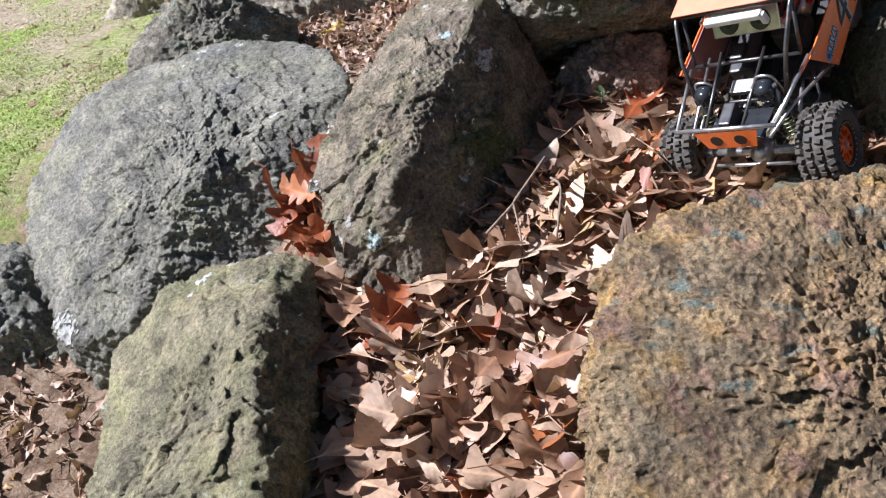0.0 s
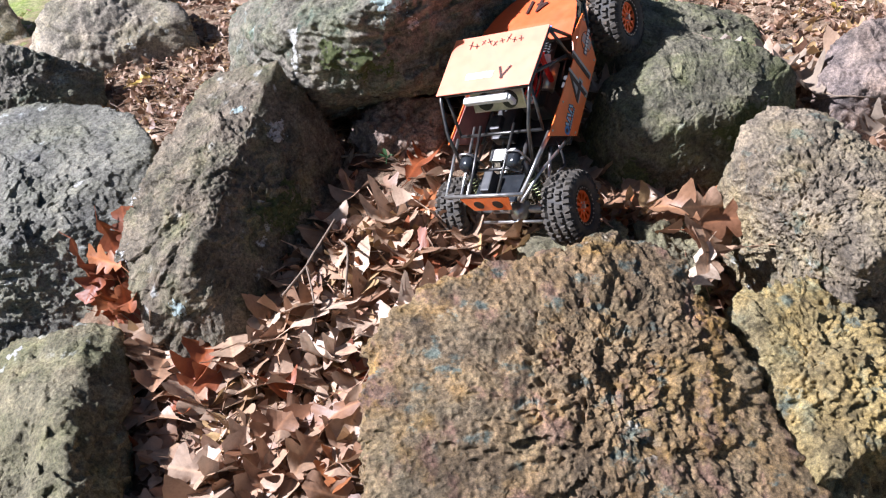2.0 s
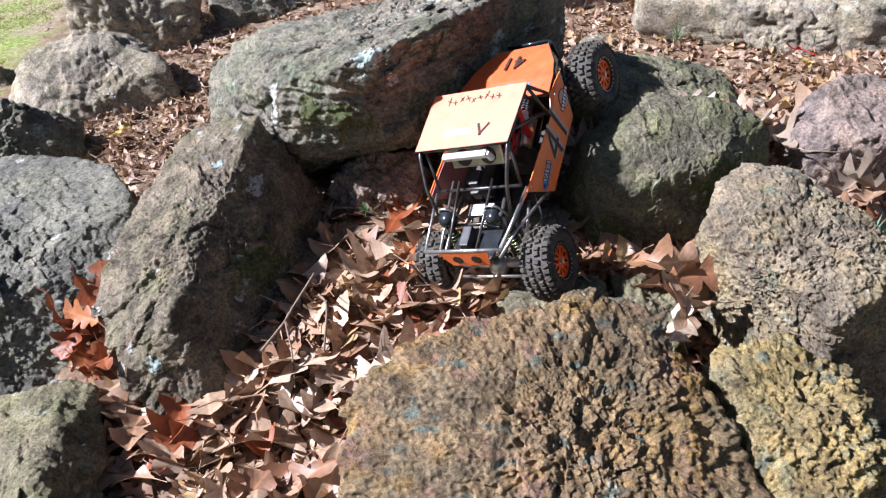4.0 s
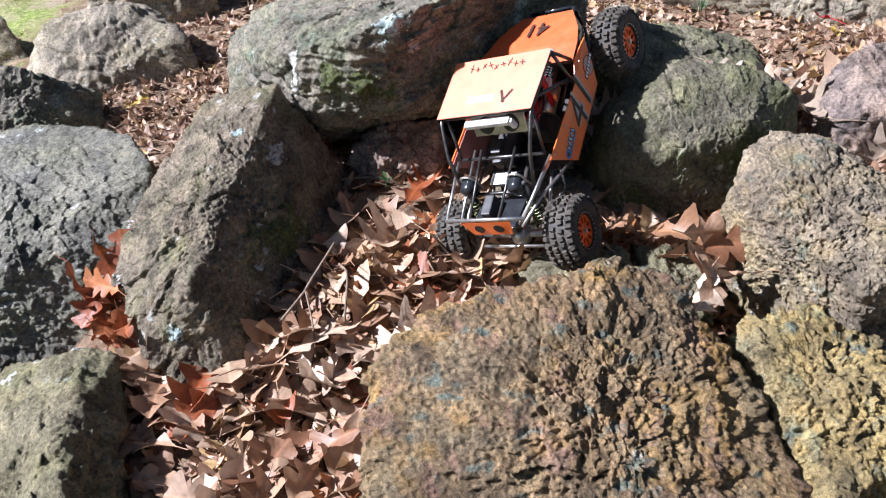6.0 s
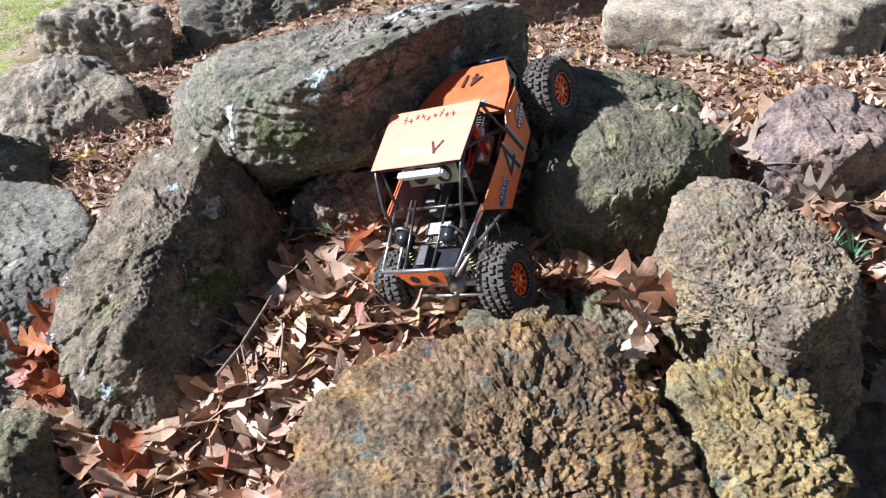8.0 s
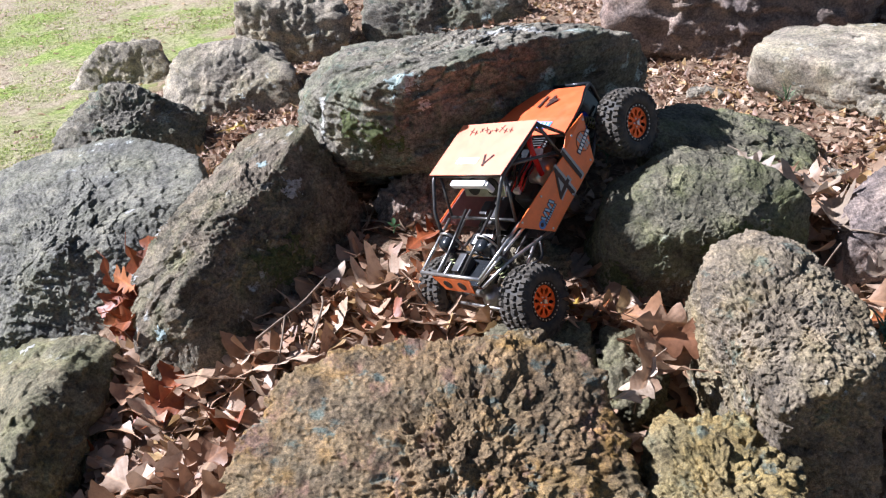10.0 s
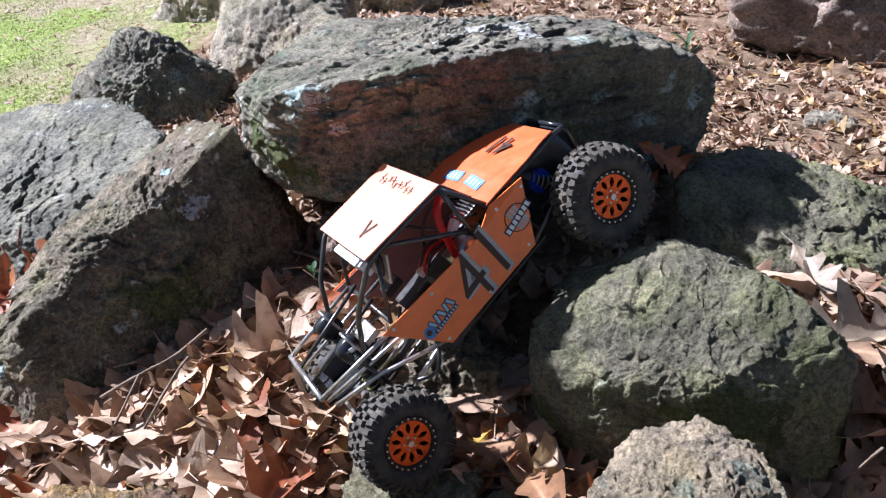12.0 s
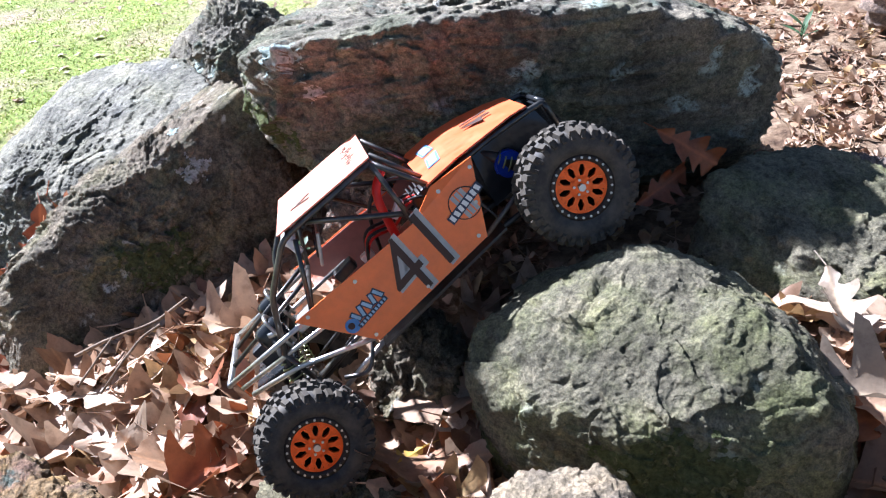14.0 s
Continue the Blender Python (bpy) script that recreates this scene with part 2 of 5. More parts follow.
def ground_sheet():
    n = 300
    u = np.linspace(-1, 1, n)
    s = 1.9 * u + 1.5 * u ** 3 + 70 * u ** 11
    xx, yy = np.meshgrid(0.25 + s, 1.7 + s, indexing="ij")
    zz = ground_height(xx, yy)
    v = np.stack([xx.ravel(), yy.ravel(), zz.ravel()], 1)
    i = np.arange(n * n).reshape(n, n)
    f = np.stack([i[:-1, :-1], i[1:, :-1], i[1:, 1:], i[:-1, 1:]], -1).reshape(-1, 4)
    me = quick_mesh("ground", v, f)
    m, t, b = shader("soil_and_lawn", 0.95, spec=0.15)
    co = coords(t)
    fine, mid, big = noise_out(t, co, 160, 6, 0.75), noise_out(t, co, 22, 7, 0.7), noise_out(t, co, 2.6, 5, 0.6)
    soil = ramp(t, mid, [(0.3, (0.075, 0.045, 0.03)), (0.48, (0.21, 0.14, 0.09)), (0.62, (0.36, 0.265, 0.18)), (0.78, (0.48, 0.40, 0.29))])
    turf = noise_out(t, co, 60, 8, 0.75)
    grass = ramp(t, turf, [(0.32, (0.09, 0.14, 0.03)), (0.46, (0.20, 0.27, 0.06)), (0.56, (0.32, 0.37, 0.10)), (0.68, (0.46, 0.42, 0.24))])
    sep = t.nodes.new("ShaderNodeSeparateXYZ")
    t.links.new(co, sep.inputs[0])
    far = node(t, "ShaderNodeMapRange")
    t.links.new(sep.outputs["Y"], far.inputs[0]); far.inputs[1].default_value, far.inputs[2].default_value = 2.5, 3.4
    far.inputs[3].default_value, far.inputs[4].default_value = -0.05, 0.055
    patch = node(t, "ShaderNodeMath"); patch.operation = "ADD"
    t.links.new(big, patch.inputs[0]); t.links.new(far.outputs[0], patch.inputs[1])
    bare = ramp(t, turf, [(0.32, (0.20, 0.15, 0.10)), (0.48, (0.36, 0.29, 0.19)), (0.66, (0.48, 0.41, 0.29))])
    dry = mix(t, grey(t, patch.outputs[0], 0.44, 0.60), grass, bare)
    edge = node(t, "ShaderNodeMath"); edge.operation = "MULTIPLY_ADD"
    t.links.new(sep.outputs["Y"], edge.inputs[0]); edge.inputs[1].default_value = 0.20; edge.inputs[2].default_value = -1.38
    off = node(t, "ShaderNodeMath"); off.operation = "SUBTRACT"
    t.links.new(sep.outputs["X"], off.inputs[0]); t.links.new(edge.outputs[0], off.inputs[1])
    wob = node(t, "ShaderNodeMath"); wob.operation = "MULTIPLY_ADD"
    t.links.new(mid, wob.inputs[0]); wob.inputs[1].default_value = 0.5; t.links.new(off.outputs[0], wob.inputs[2])
    col = mix(t, grey(t, wob.outputs[0], 0.22, 0.36), dry, soil)
    col = mix(t, 0.8, col, ramp(t, fine, [(0.3, (0.5, 0.5, 0.5)), (0.52, (1, 1, 1)), (0.75, (1.5, 1.45, 1.4))]), "MULTIPLY")
    t.links.new(col, b.inputs["Base Color"])
    bump(t, b, fine, 0.006, 0.9, bump(t, b, mid, 0.02, 0.7))
    me.materials.append(m)
    return tagged(new("ground", me), "bare brown soil sloping up beside a patchy green lawn", "ground", kind="structure")


ground_sheet()

# ---- rocks ----
BALLS = {}


def ball(level):
    if level not in BALLS:
        bm = bmesh.new()
        bmesh.ops.create_icosphere(bm, subdivisions=level, radius=1.0)
        v = np.array([q.co[:] for q in bm.verts])
        f = np.array([[q.index for q in g.verts] for g in bm.faces])
        bm.free()
        BALLS[level] = (v / np.linalg.norm(v, axis=1)[:, None], f)
    return BALLS[level]


ROCKS, SHELLS = [], {}


def block_planes(corners):
    bm = bmesh.new()
    centre = np.mean(np.array(corners, float), axis=0)
    for c in corners:
        bm.verts.new(np.array(c) - centre)
    bmesh.ops.convex_hull(bm, input=bm.verts)
    bm.normal_update()
    planes = []
    for f in bm.faces:
        nrm, d = np.array(f.normal), f.normal.dot(f.verts[0].co)
        if d < 0:
            nrm, d = -nrm, -d
        if f.calc_area() > 1e-6 and not any(np.dot(nrm, q) > 0.995 for q, _ in planes):
            planes.append((nrm, max(d, 0.01)))
    bm.free()
    return centre, np.array([q for q, _ in planes]), np.array([d for _, d in planes])


def block_radius(way, normals, dist, edge):
    g = np.maximum(way @ normals.T / dist, 0)
    return (g ** edge).sum(1) ** (-1 / edge)


def rock(label, corners, material, seed, edge=18, level=7, lump=0.05, rough=0.010, pit=0.0, pit_size=0.022, strata=0.0, tilt=0.0, name="rock"):
    """A broken block: its rough corners, how sharp its edges are, and the relief of its faces."""
    centre, normals, dist = block_planes(corners)
    way, faces = ball(level)
    r = block_radius(way, normals, dist, edge)
    p = way * r[:, None]
    size = np.median(r)
    q = p + seed * 3.7
    d = 0.6 * lump * size * fbm(q * (1.3 / size), 3, seed)
    d = d + rough * 0.6 * fbm(q * 9.0, 3, seed + 20, 0.55, ridged=True)
    d = d + 0.55 * rough * fbm(q * 26.0, 4, seed + 40, 0.62)
    d = d + 0.35 * rough * fbm(q * 90.0, 3, seed + 60, 0.6)
    bent_q = q + 0.02 * np.stack([fbm(q * 14 + k * 5, 3, seed + k) for k in range(3)], 1)
    d = d + 1.1 * rough * chips(bent_q / (0.42 * size), seed + 3) + 0.55 * rough * chips(bent_q / (0.15 * size), seed + 4)
    if strata:
        h = q[:, 2] + tilt * q[:, 0] + 0.02 * fbm(q * 6, 2, seed + 70)
        lay = np.stack([q[:, 0] * 2.5, q[:, 1] * 2.5, h * 55], 1)
        d = d + strata * fbm(lay, 3, seed + 80, 0.6, ridged=True)
    if pit:
        warp = q + 0.006 * np.stack([vnoise(q * 60 + k * 9, seed + k) for k in range(3)], 1)
        where = smooth01(fbm(q * 7, 2, seed + 90), -0.5, 0.3)
        d = d - pit * where * smooth01(cells(warp / pit_size, seed), 0.48, 0.12)
        d = d - 0.5 * pit * smooth01(cells(warp / (0.45 * pit_size), seed + 5), 0.45, 0.1)
    p = p + way * d[:, None]
    me = quick_mesh(name, p, faces)
    me.materials.append(material)
    ob = new(name, me)
    ob.location = centre
    ROCKS.append((centre, normals, dist, edge))
    SHELLS[ob] = (p, faces, way)
    return tagged(ob, label, "rock")


def inside_rock(pts, grow=1.0):
    hit = np.zeros(len(pts), bool)
    for centre, normals, dist, edge in ROCKS:
        v = pts - centre
        r = np.linalg.norm(v, axis=1) + 1e-9
        hit |= r < grow * block_radius(v / r[:, None], normals, dist, edge)
    return hit


ochre = rock("large ochre boulder with deep pits and grey lichen", [(0.09, 0.86, 0.375), (0.06, 0.76, 0.345), (0.05, 0.67, 0.31), (0.16, 0.915, 0.40), (0.20, 0.925, 0.408), (0.30, 0.93, 0.418), (0.416, 0.945, 0.418), (0.45, 0.965, 0.425), (0.51, 0.98, 0.428), (0.55, 0.975, 0.42), (0.60, 0.925, 0.392), (0.612, 0.87, 0.365), (0.635, 0.74, 0.305), (0.68, 0.64, 0.25), (0.43, 0.837, 0.392), (0.32, 0.64, 0.295), (0.40, 0.40, 0.17), (0.05, 0.45, 0.20), (0.70, 0.42, 0.12), (0.10, 0.98, 0.05), (0.02, 0.45, -0.05), (0.56, 1.06, 0.10), (0.63, 0.95, 0.10), (0.72, 0.45, -0.05), (0.30, 1.02, 0.20), (0.55, 1.04, 0.25)],
     ROCK_OCHRE, 3, edge=60, level=8, lump=0.025, rough=0.0095, pit=0.0095, pit_size=0.026)
yellow = rock("small yellow pitted rock beside the ochre boulder", [(0.675, 0.855, 0.328), (0.70, 0.90, 0.33), (0.744, 0.905, 0.344), (0.807, 0.905, 0.345), (0.849, 0.898, 0.34), (0.886, 0.814, 0.321), (0.858, 0.646, 0.293), (0.662, 0.758, 0.265), (0.671, 0.59, 0.228), (0.774, 0.739, 0.34), (0.70, 0.93, 0.05), (0.88, 0.90, 0.05), (0.88, 0.55, 0.0), (0.69, 0.55, 0.0)],
     ROCK_YELLOW, 7, edge=30, lump=0.06, rough=0.010, pit=0.012, pit_size=0.024)
upright = rock("pale grey upright rock with rough pitted faces", [(0.77, 1.058, 0.488), (0.806, 1.125, 0.512), (0.866, 1.167, 0.532), (0.932, 1.137, 0.532), (0.888, 1.065, 0.532), (0.967, 1.061, 0.517), (1.01, 0.991, 0.504), (0.80, 0.986, 0.478), (0.83, 0.89, 0.445), (0.845, 0.82, 0.42), (0.925, 0.82, 0.455), (1.015, 0.87, 0.465), (0.775, 1.127, 0.42), (0.79, 1.034, 0.361), (0.82, 0.951, 0.338), (0.85, 0.89, 0.317), (0.80, 1.16, 0.12), (0.91, 0.84, 0.08), (1.05, 0.84, 0.15), (1.06, 1.15, 0.15), (0.94, 1.2, 0.40)],
     ROCK_GREY, 11, edge=40, level=8, lump=0.03, rough=0.0055, pit=0.007, pit_size=0.013)
mossy = rock("green-grey mossy boulder with a smooth broken face", [(0.645, 1.30, 0.478), (0.68, 1.265, 0.445), (0.725, 1.252, 0.38), (0.76, 1.245, 0.345), (0.66, 1.42, 0.492), (0.739, 1.42, 0.545), (0.80, 1.42, 0.578), (0.885, 1.42, 0.563), (0.966, 1.365, 0.56), (1.033, 1.335, 0.52), (1.057, 1.36, 0.485), (1.06, 1.35, 0.411), (0.853, 1.252, 0.485), (0.728, 1.252, 0.446), (0.86, 1.245, 0.335), (1.04, 1.30, 0.42), (0.66, 1.32, 0.20), (0.86, 1.26, 0.15), (1.05, 1.31, 0.15), (0.62, 1.50, 0.20), (1.05, 1.50, 0.25), (0.85, 1.55, 0.30), (0.85, 1.52, 0.51), (0.98, 1.48, 0.49), (0.68, 1.49, 0.44)],
     ROCK_MOSS, 13, edge=28, level=8, lump=0.02, rough=0.0042)
slab = rock("large dark slab with a layered top and pale lichen", [(0.05, 1.61, 0.585), (0.16, 1.50, 0.64), (0.25, 1.475, 0.68), (0.40, 1.57, 0.70), (0.60, 1.665, 0.728), (0.71, 1.76, 0.70), (0.805, 1.91, 0.62), (0.08, 1.72, 0.62), (-0.04, 2.08, 0.485), (-0.065, 2.03, 0.39), (0.07, 1.95, 0.597), (-0.05, 2.0, 0.26), (0.34, 1.86, 0.66), (0.64, 1.85, 0.70), (0.75, 2.04, 0.58), (0.07, 1.595, 0.49), (0.22, 1.515, 0.48), (0.31, 1.525, 0.475), (0.58, 1.72, 0.43), (0.81, 1.90, 0.45), (0.70, 2.08, 0.42), (0.03, 1.80, 0.30), (0.3, 1.95, 0.26), (0.66, 2.02, 0.3)],
     ROCK_SLAB, 17, edge=60, level=8, lump=0.03, rough=0.008, strata=0.004, tilt=-0.1)
leaning = rock("dark brown leaning block with a shaded flat face", [(0.03, 1.62, 0.515), (-0.09, 1.68, 0.48), (-0.069, 1.53, 0.462), (-0.28, 1.49, 0.33), (-0.31, 1.38, 0.26), (-0.27, 1.23, 0.20), (-0.165, 1.385, 0.375), (-0.17, 1.24, 0.315), (-0.06, 1.32, 0.295), (0.0, 1.465, 0.36), (0.10, 1.60, 0.42), (-0.21, 1.17, 0.10), (-0.10, 1.17, 0.12), (0.02, 1.30, 0.12), (0.12, 1.44, 0.15), (0.16, 1.60, 0.28), (0.12, 1.76, 0.2), (-0.32, 1.5, 0.08), (-0.1, 1.78, 0.2)],
     ROCK_DARK, 19, edge=70, level=8, lump=0.02, rough=0.007, pit=0.004)
bluegrey = rock("large blue-grey boulder with a rough weathered top", [(-0.86, 1.92, 0.26), (-0.55, 1.98, 0.34), (-0.30, 1.84, 0.34), (-0.25, 1.70, 0.31), (-0.97, 1.76, 0.12), (-0.27, 1.52, 0.22), (-0.40, 1.39, 0.11), (-0.52, 1.47, 0.25), (-0.69, 1.29, 0.02), (-0.81, 1.33, 0.0), (-0.93, 1.55, 0.05), (-0.9, 1.95, -0.08), (-0.28, 1.92, 0.1), (-0.33, 1.40, -0.1), (-0.75, 1.29, -0.15)],
     ROCK_BLUE, 23, edge=45, level=8, lump=0.03, rough=0.0065, pit=0.003, strata=0.004, tilt=0.3)
angular = rock("tan-green angular rock among fallen leaves", [(-0.67, 1.2, 0.03), (-0.55, 1.31, 0.135), (-0.42, 1.27, 0.185), (-0.32, 1.27, 0.17), (-0.305, 1.1, 0.14), (-0.34, 0.78, 0.10), (-0.38, 1.0, 0.205), (-0.65, 0.95, 0.0), (-0.62, 0.65, -0.05), (-0.36, 0.6, 0.05), (-0.31, 1.26, -0.12), (-0.32, 0.6, -0.15), (-0.66, 0.6, -0.2), (-0.68, 1.25, -0.15)],
     ROCK_TAN, 29, edge=70, level=7, lump=0.03, rough=0.008)
rock("grey rock half buried beside the blue-grey boulder", [(-1.10, 1.68, 0.02), (-0.88, 1.55, 0.04), (-0.84, 1.38, -0.05), (-1.03, 1.35, -0.05), (-0.95, 1.48, 0.06), (-1.15, 1.7, -0.25), (-0.85, 1.55, -0.25), (-0.83, 1.35, -0.25), (-1.1, 1.33, -0.25)],
     ROCK_BLUE, 89, edge=14, lump=0.06, rough=0.012, level=6)
rock("low flat mossy rock beside the slab", [(0.78, 1.7, 0.53), (1.06, 1.86, 0.5), (0.85, 1.85, 0.51), (1.18, 1.69, 0.465), (0.79, 1.6, 0.45), (1.1, 1.55, 0.42), (1.22, 1.82, 0.45), (0.78, 1.6, 0.25), (1.2, 1.55, 0.3), (1.25, 1.9, 0.3), (0.8, 1.9, 0.3)],
     ROCK_MOSS, 31, edge=16, lump=0.05, rough=0.006)
rock("purple-tan rounded rock on the leaf litter", [(1.12, 1.42, 0.47), (1.2, 1.44, 0.55), (1.36, 1.48, 0.57), (1.3, 1.25, 0.51), (1.11, 1.31, 0.46), (1.47, 1.3, 0.5), (1.1, 1.3, 0.3), (1.5, 1.3, 0.3), (1.4, 1.55, 0.35), (1.15, 1.5, 0.3)],
     ROCK_PURPLE, 37, edge=10, lump=0.05, rough=0.007, level=6)
rock("small jagged dark rock at the lawn's edge", [(-0.86, 2.2, 0.2), (-0.80, 2.3, 0.29), (-0.66, 2.26, 0.39), (-0.53, 2.22, 0.35), (-0.41, 2.31, 0.27), (-0.41, 2.19, 0.22), (-0.6, 2.11, 0.2), (-0.7, 2.48, 0.25), (-0.86, 2.15, 0.05), (-0.4, 2.15, 0.1), (-0.5, 2.5, 0.1)],
     ROCK_SLAB, 41, edge=30, lump=0.06, rough=0.008, level=7)
rock("grey-brown rounded rock behind the dark rock", [(-0.66, 2.65, 0.24), (-0.57, 2.6, 0.38), (-0.36, 2.63, 0.42), (-0.16, 2.5, 0.35), (-0.19, 2.47, 0.2), (-0.5, 2.45, 0.2), (-0.3, 2.85, 0.35), (-0.65, 2.5, 0.1), (-0.15, 2.5, 0.1), (-0.3, 2.9, 0.1)],
     ROCK_PALE, 43, edge=20, lump=0.07, rough=0.006, level=6)
rock("low grey rock half sunk in the lawn", [(-1.15, 3.0, 0.1), (-1.0, 2.97, 0.28), (-0.75, 2.95, 0.31), (-0.68, 2.9, 0.15), (-0.9, 3.25, 0.22), (-1.15, 2.9, 0.0), (-0.65, 2.9, 0.0), (-0.9, 3.3, 0.0)],
     ROCK_PALE, 47, edge=20, lump=0.07, rough=0.006, level=6)
rock("pale lichen-covered rock behind the slab", [(-0.56, 3.15, 0.2), (-0.48, 3.05, 0.44), (-0.06, 3.05, 0.42), (-0.12, 3.0, 0.2), (-0.3, 3.35, 0.45), (-0.55, 3.1, 0.05), (-0.1, 3.05, 0.05), (-0.2, 3.4, 0.1)],
     ROCK_PALE, 53, edge=12, lump=0.08, rough=0.012, level=6)
rock("dark rounded boulder in a row of rocks", [(-0.06, 3.12, 0.42), (0.02, 3.05, 0.3), (0.5, 3.12, 0.32), (0.62, 3.2, 0.46), (0.3, 3.4, 0.6), (0.0, 3.4, 0.5), (0.0, 3.1, 0.1), (0.55, 3.15, 0.15), (0.4, 3.6, 0.2)],
     ROCK_SLAB, 59, edge=10, lump=0.06, rough=0.010, level=6)
rock("broad tan boulder with a layered overhanging top", [(0.82, 2.62, 0.40), (0.78, 2.62, 0.62), (1.0, 2.6, 0.72), (1.45, 2.52, 0.78), (1.5, 2.5, 0.42), (1.75, 2.75, 0.75), (0.9, 3.0, 0.75), (1.6, 3.1, 0.8), (0.85, 3.0, 0.3), (1.7, 3.0, 0.3)],
     ROCK_PURPLE, 61, edge=14, lump=0.06, rough=0.010, strata=0.012, level=6)
rock("low pale stone block with streaked sides", [(1.15, 2.21, 0.44), (1.13, 2.15, 0.555), (1.35, 2.05, 0.575), (1.61, 1.81, 0.60), (1.63, 1.77, 0.46), (1.9, 1.85, 0.63), (1.25, 2.35, 0.585), (1.7, 2.2, 0.64), (1.2, 2.3, 0.35), (1.65, 1.75, 0.38), (1.9, 1.9, 0.4)],
     ROCK_PALE, 67, edge=14, lump=0.04, rough=0.008, level=6)
rock("small grey stone sunk between the boulders", [(0.43, 1.24, 0.27), (0.50, 1.19, 0.31), (0.62, 1.20, 0.315), (0.63, 1.1, 0.30), (0.45, 1.12, 0.28), (0.42, 1.2, 0.1), (0.65, 1.2, 0.1), (0.6, 1.05, 0.1)],
     ROCK_TAN, 71, edge=10, lump=0.07, rough=0.007, level=6)
rock("small tan-green stone sunk between the boulders", [(0.64, 1.18, 0.30), (0.75, 1.16, 0.305), (0.73, 1.03, 0.285), (0.64, 1.06, 0.29), (0.66, 1.2, 0.1), (0.78, 1.1, 0.1), (0.7, 1.0, 0.1)],
     ROCK_TAN, 73, edge=9, lump=0.07, rough=0.008, level=6)
rock("small brown stone in the hollow under the slab", [(0.17, 1.66, 0.34), (0.24, 1.63, 0.41), (0.37, 1.61, 0.41), (0.35, 1.53, 0.34), (0.2, 1.56, 0.33), (0.18, 1.65, 0.2), (0.38, 1.6, 0.2), (0.3, 1.75, 0.3)],
     ROCK_PURPLE, 79, edge=10, lump=0.07, rough=0.008, level=6)
rock("mossy root-covered stone beneath the toy truck", [(0.44, 1.42, 0.36), (0.52, 1.40, 0.395), (0.6, 1.37, 0.36), (0.56, 1.29, 0.27), (0.46, 1.33, 0.28), (0.45, 1.42, 0.15), (0.62, 1.38, 0.15), (0.5, 1.28, 0.15), (0.5, 1.5, 0.3)],
     ROCK_DARK, 83, edge=9, lump=0.09, rough=0.012, level=6)


# ---- lichen and moss growing on the boulders ----
def crust_material(name, tones, relief):
    m, t, b = shader(name, 0.95, spec=0.1)
    co = coords(t)
    n = noise_out(t, co, 170.0, 7, 0.75)
    t.links.new(ramp(t, n, [(0.36, tones[0]), (0.5, tones[1]), (0.64, tones[2])]), b.inputs["Base Color"])
    bump(t, b, n, relief, 1.0)
    return m


LICHEN_PALE = crust_material("pale_lichen", [(0.24, 0.23, 0.20), (0.42, 0.41, 0.375), (0.58, 0.57, 0.53)], 0.004)
LICHEN_TEAL = crust_material("teal_lichen", [(0.20, 0.23, 0.21), (0.34, 0.41, 0.385), (0.48, 0.55, 0.52)], 0.004)
MOSS_GREEN = crust_material("green_moss", [(0.055, 0.058, 0.028), (0.10, 0.115, 0.05), (0.155, 0.165, 0.075)], 0.006)


def crust(ob, place, size, material, squash=(1, 1, 1), name="lichen_patch", seed=1):
    """A thin ragged crust on a boulder's surface round a place."""
    p, faces, way = SHELLS[ob]
    c = np.array(place) - np.array(ob.location)
    c = p[((p - c) ** 2).sum(1).argmin()]
    mid = p[faces].mean(1)
    d = np.sqrt((((mid - c) / np.array(squash)) ** 2).sum(1))
    near = d < size * 2.2
    faces, mid, d = faces[near], mid[near], d[near]
    hold = d < size * (0.85 + 0.6 * fbm(mid * (1.1 / size), 3, seed) + 0.35 * fbm(mid * (5 / size), 2, seed + 9))
    hold &= fbm(mid * 130, 2, seed + 5) > -0.55
    if not hold.any():
        return None
    used, index = np.unique(faces[hold], return_inverse=True)
    me = quick_mesh(name, p[used] + way[used] * 0.0014, index.reshape(-1, 3))
    me.materials.append(material)
    patch = new(name, me)
    patch.parent = ob
    return patch


crust(slab, (0.249, 1.475, 0.660), 0.034, LICHEN_TEAL, (1.2, 1, 1), seed=3)
crust(slab, (0.30, 1.48, 0.60), 0.014, LICHEN_PALE, seed=4)
crust(slab, (0.06, 1.60, 0.54), 0.020, LICHEN_PALE, (0.7, 0.7, 3.0), seed=5)
crust(slab, (0.20, 1.51, 0.55), 0.036, MOSS_GREEN, (1, 1, 1.2), "moss_patch", 7)
crust(slab, (0.14, 1.54, 0.55), 0.026, MOSS_GREEN, (1, 1, 1.4), "moss_patch", 8)
crust(slab, (0.45, 1.72, 0.69), 0.05, LICHEN_PALE, (1.6, 1, 0.6), seed=9)
crust(leaning, (-0.054, 1.529, 0.46), 0.014, LICHEN_TEAL, seed=11)
crust(leaning, (-0.29, 1.49, 0.31), 0.026, LICHEN_PALE, (0.8, 1, 1.4), seed=12)
crust(leaning, (-0.30, 1.38, 0.25), 0.020, LICHEN_PALE, seed=13)
crust(leaning, (-0.21, 1.20, 0.24), 0.016, LICHEN_TEAL, seed=14)
crust(leaning, (0.0, 1.40, 0.30), 0.06, MOSS_GREEN, (1, 1, 1), "moss_patch", 15)
crust(leaning, (0.02, 1.50, 0.42), 0.03, LICHEN_PALE, (1, 1, 0.7), seed=16)
crust(mossy, (0.90, 1.31, 0.42), 0.05, MOSS_GREEN, (1.3, 1, 1), "moss_patch", 17)
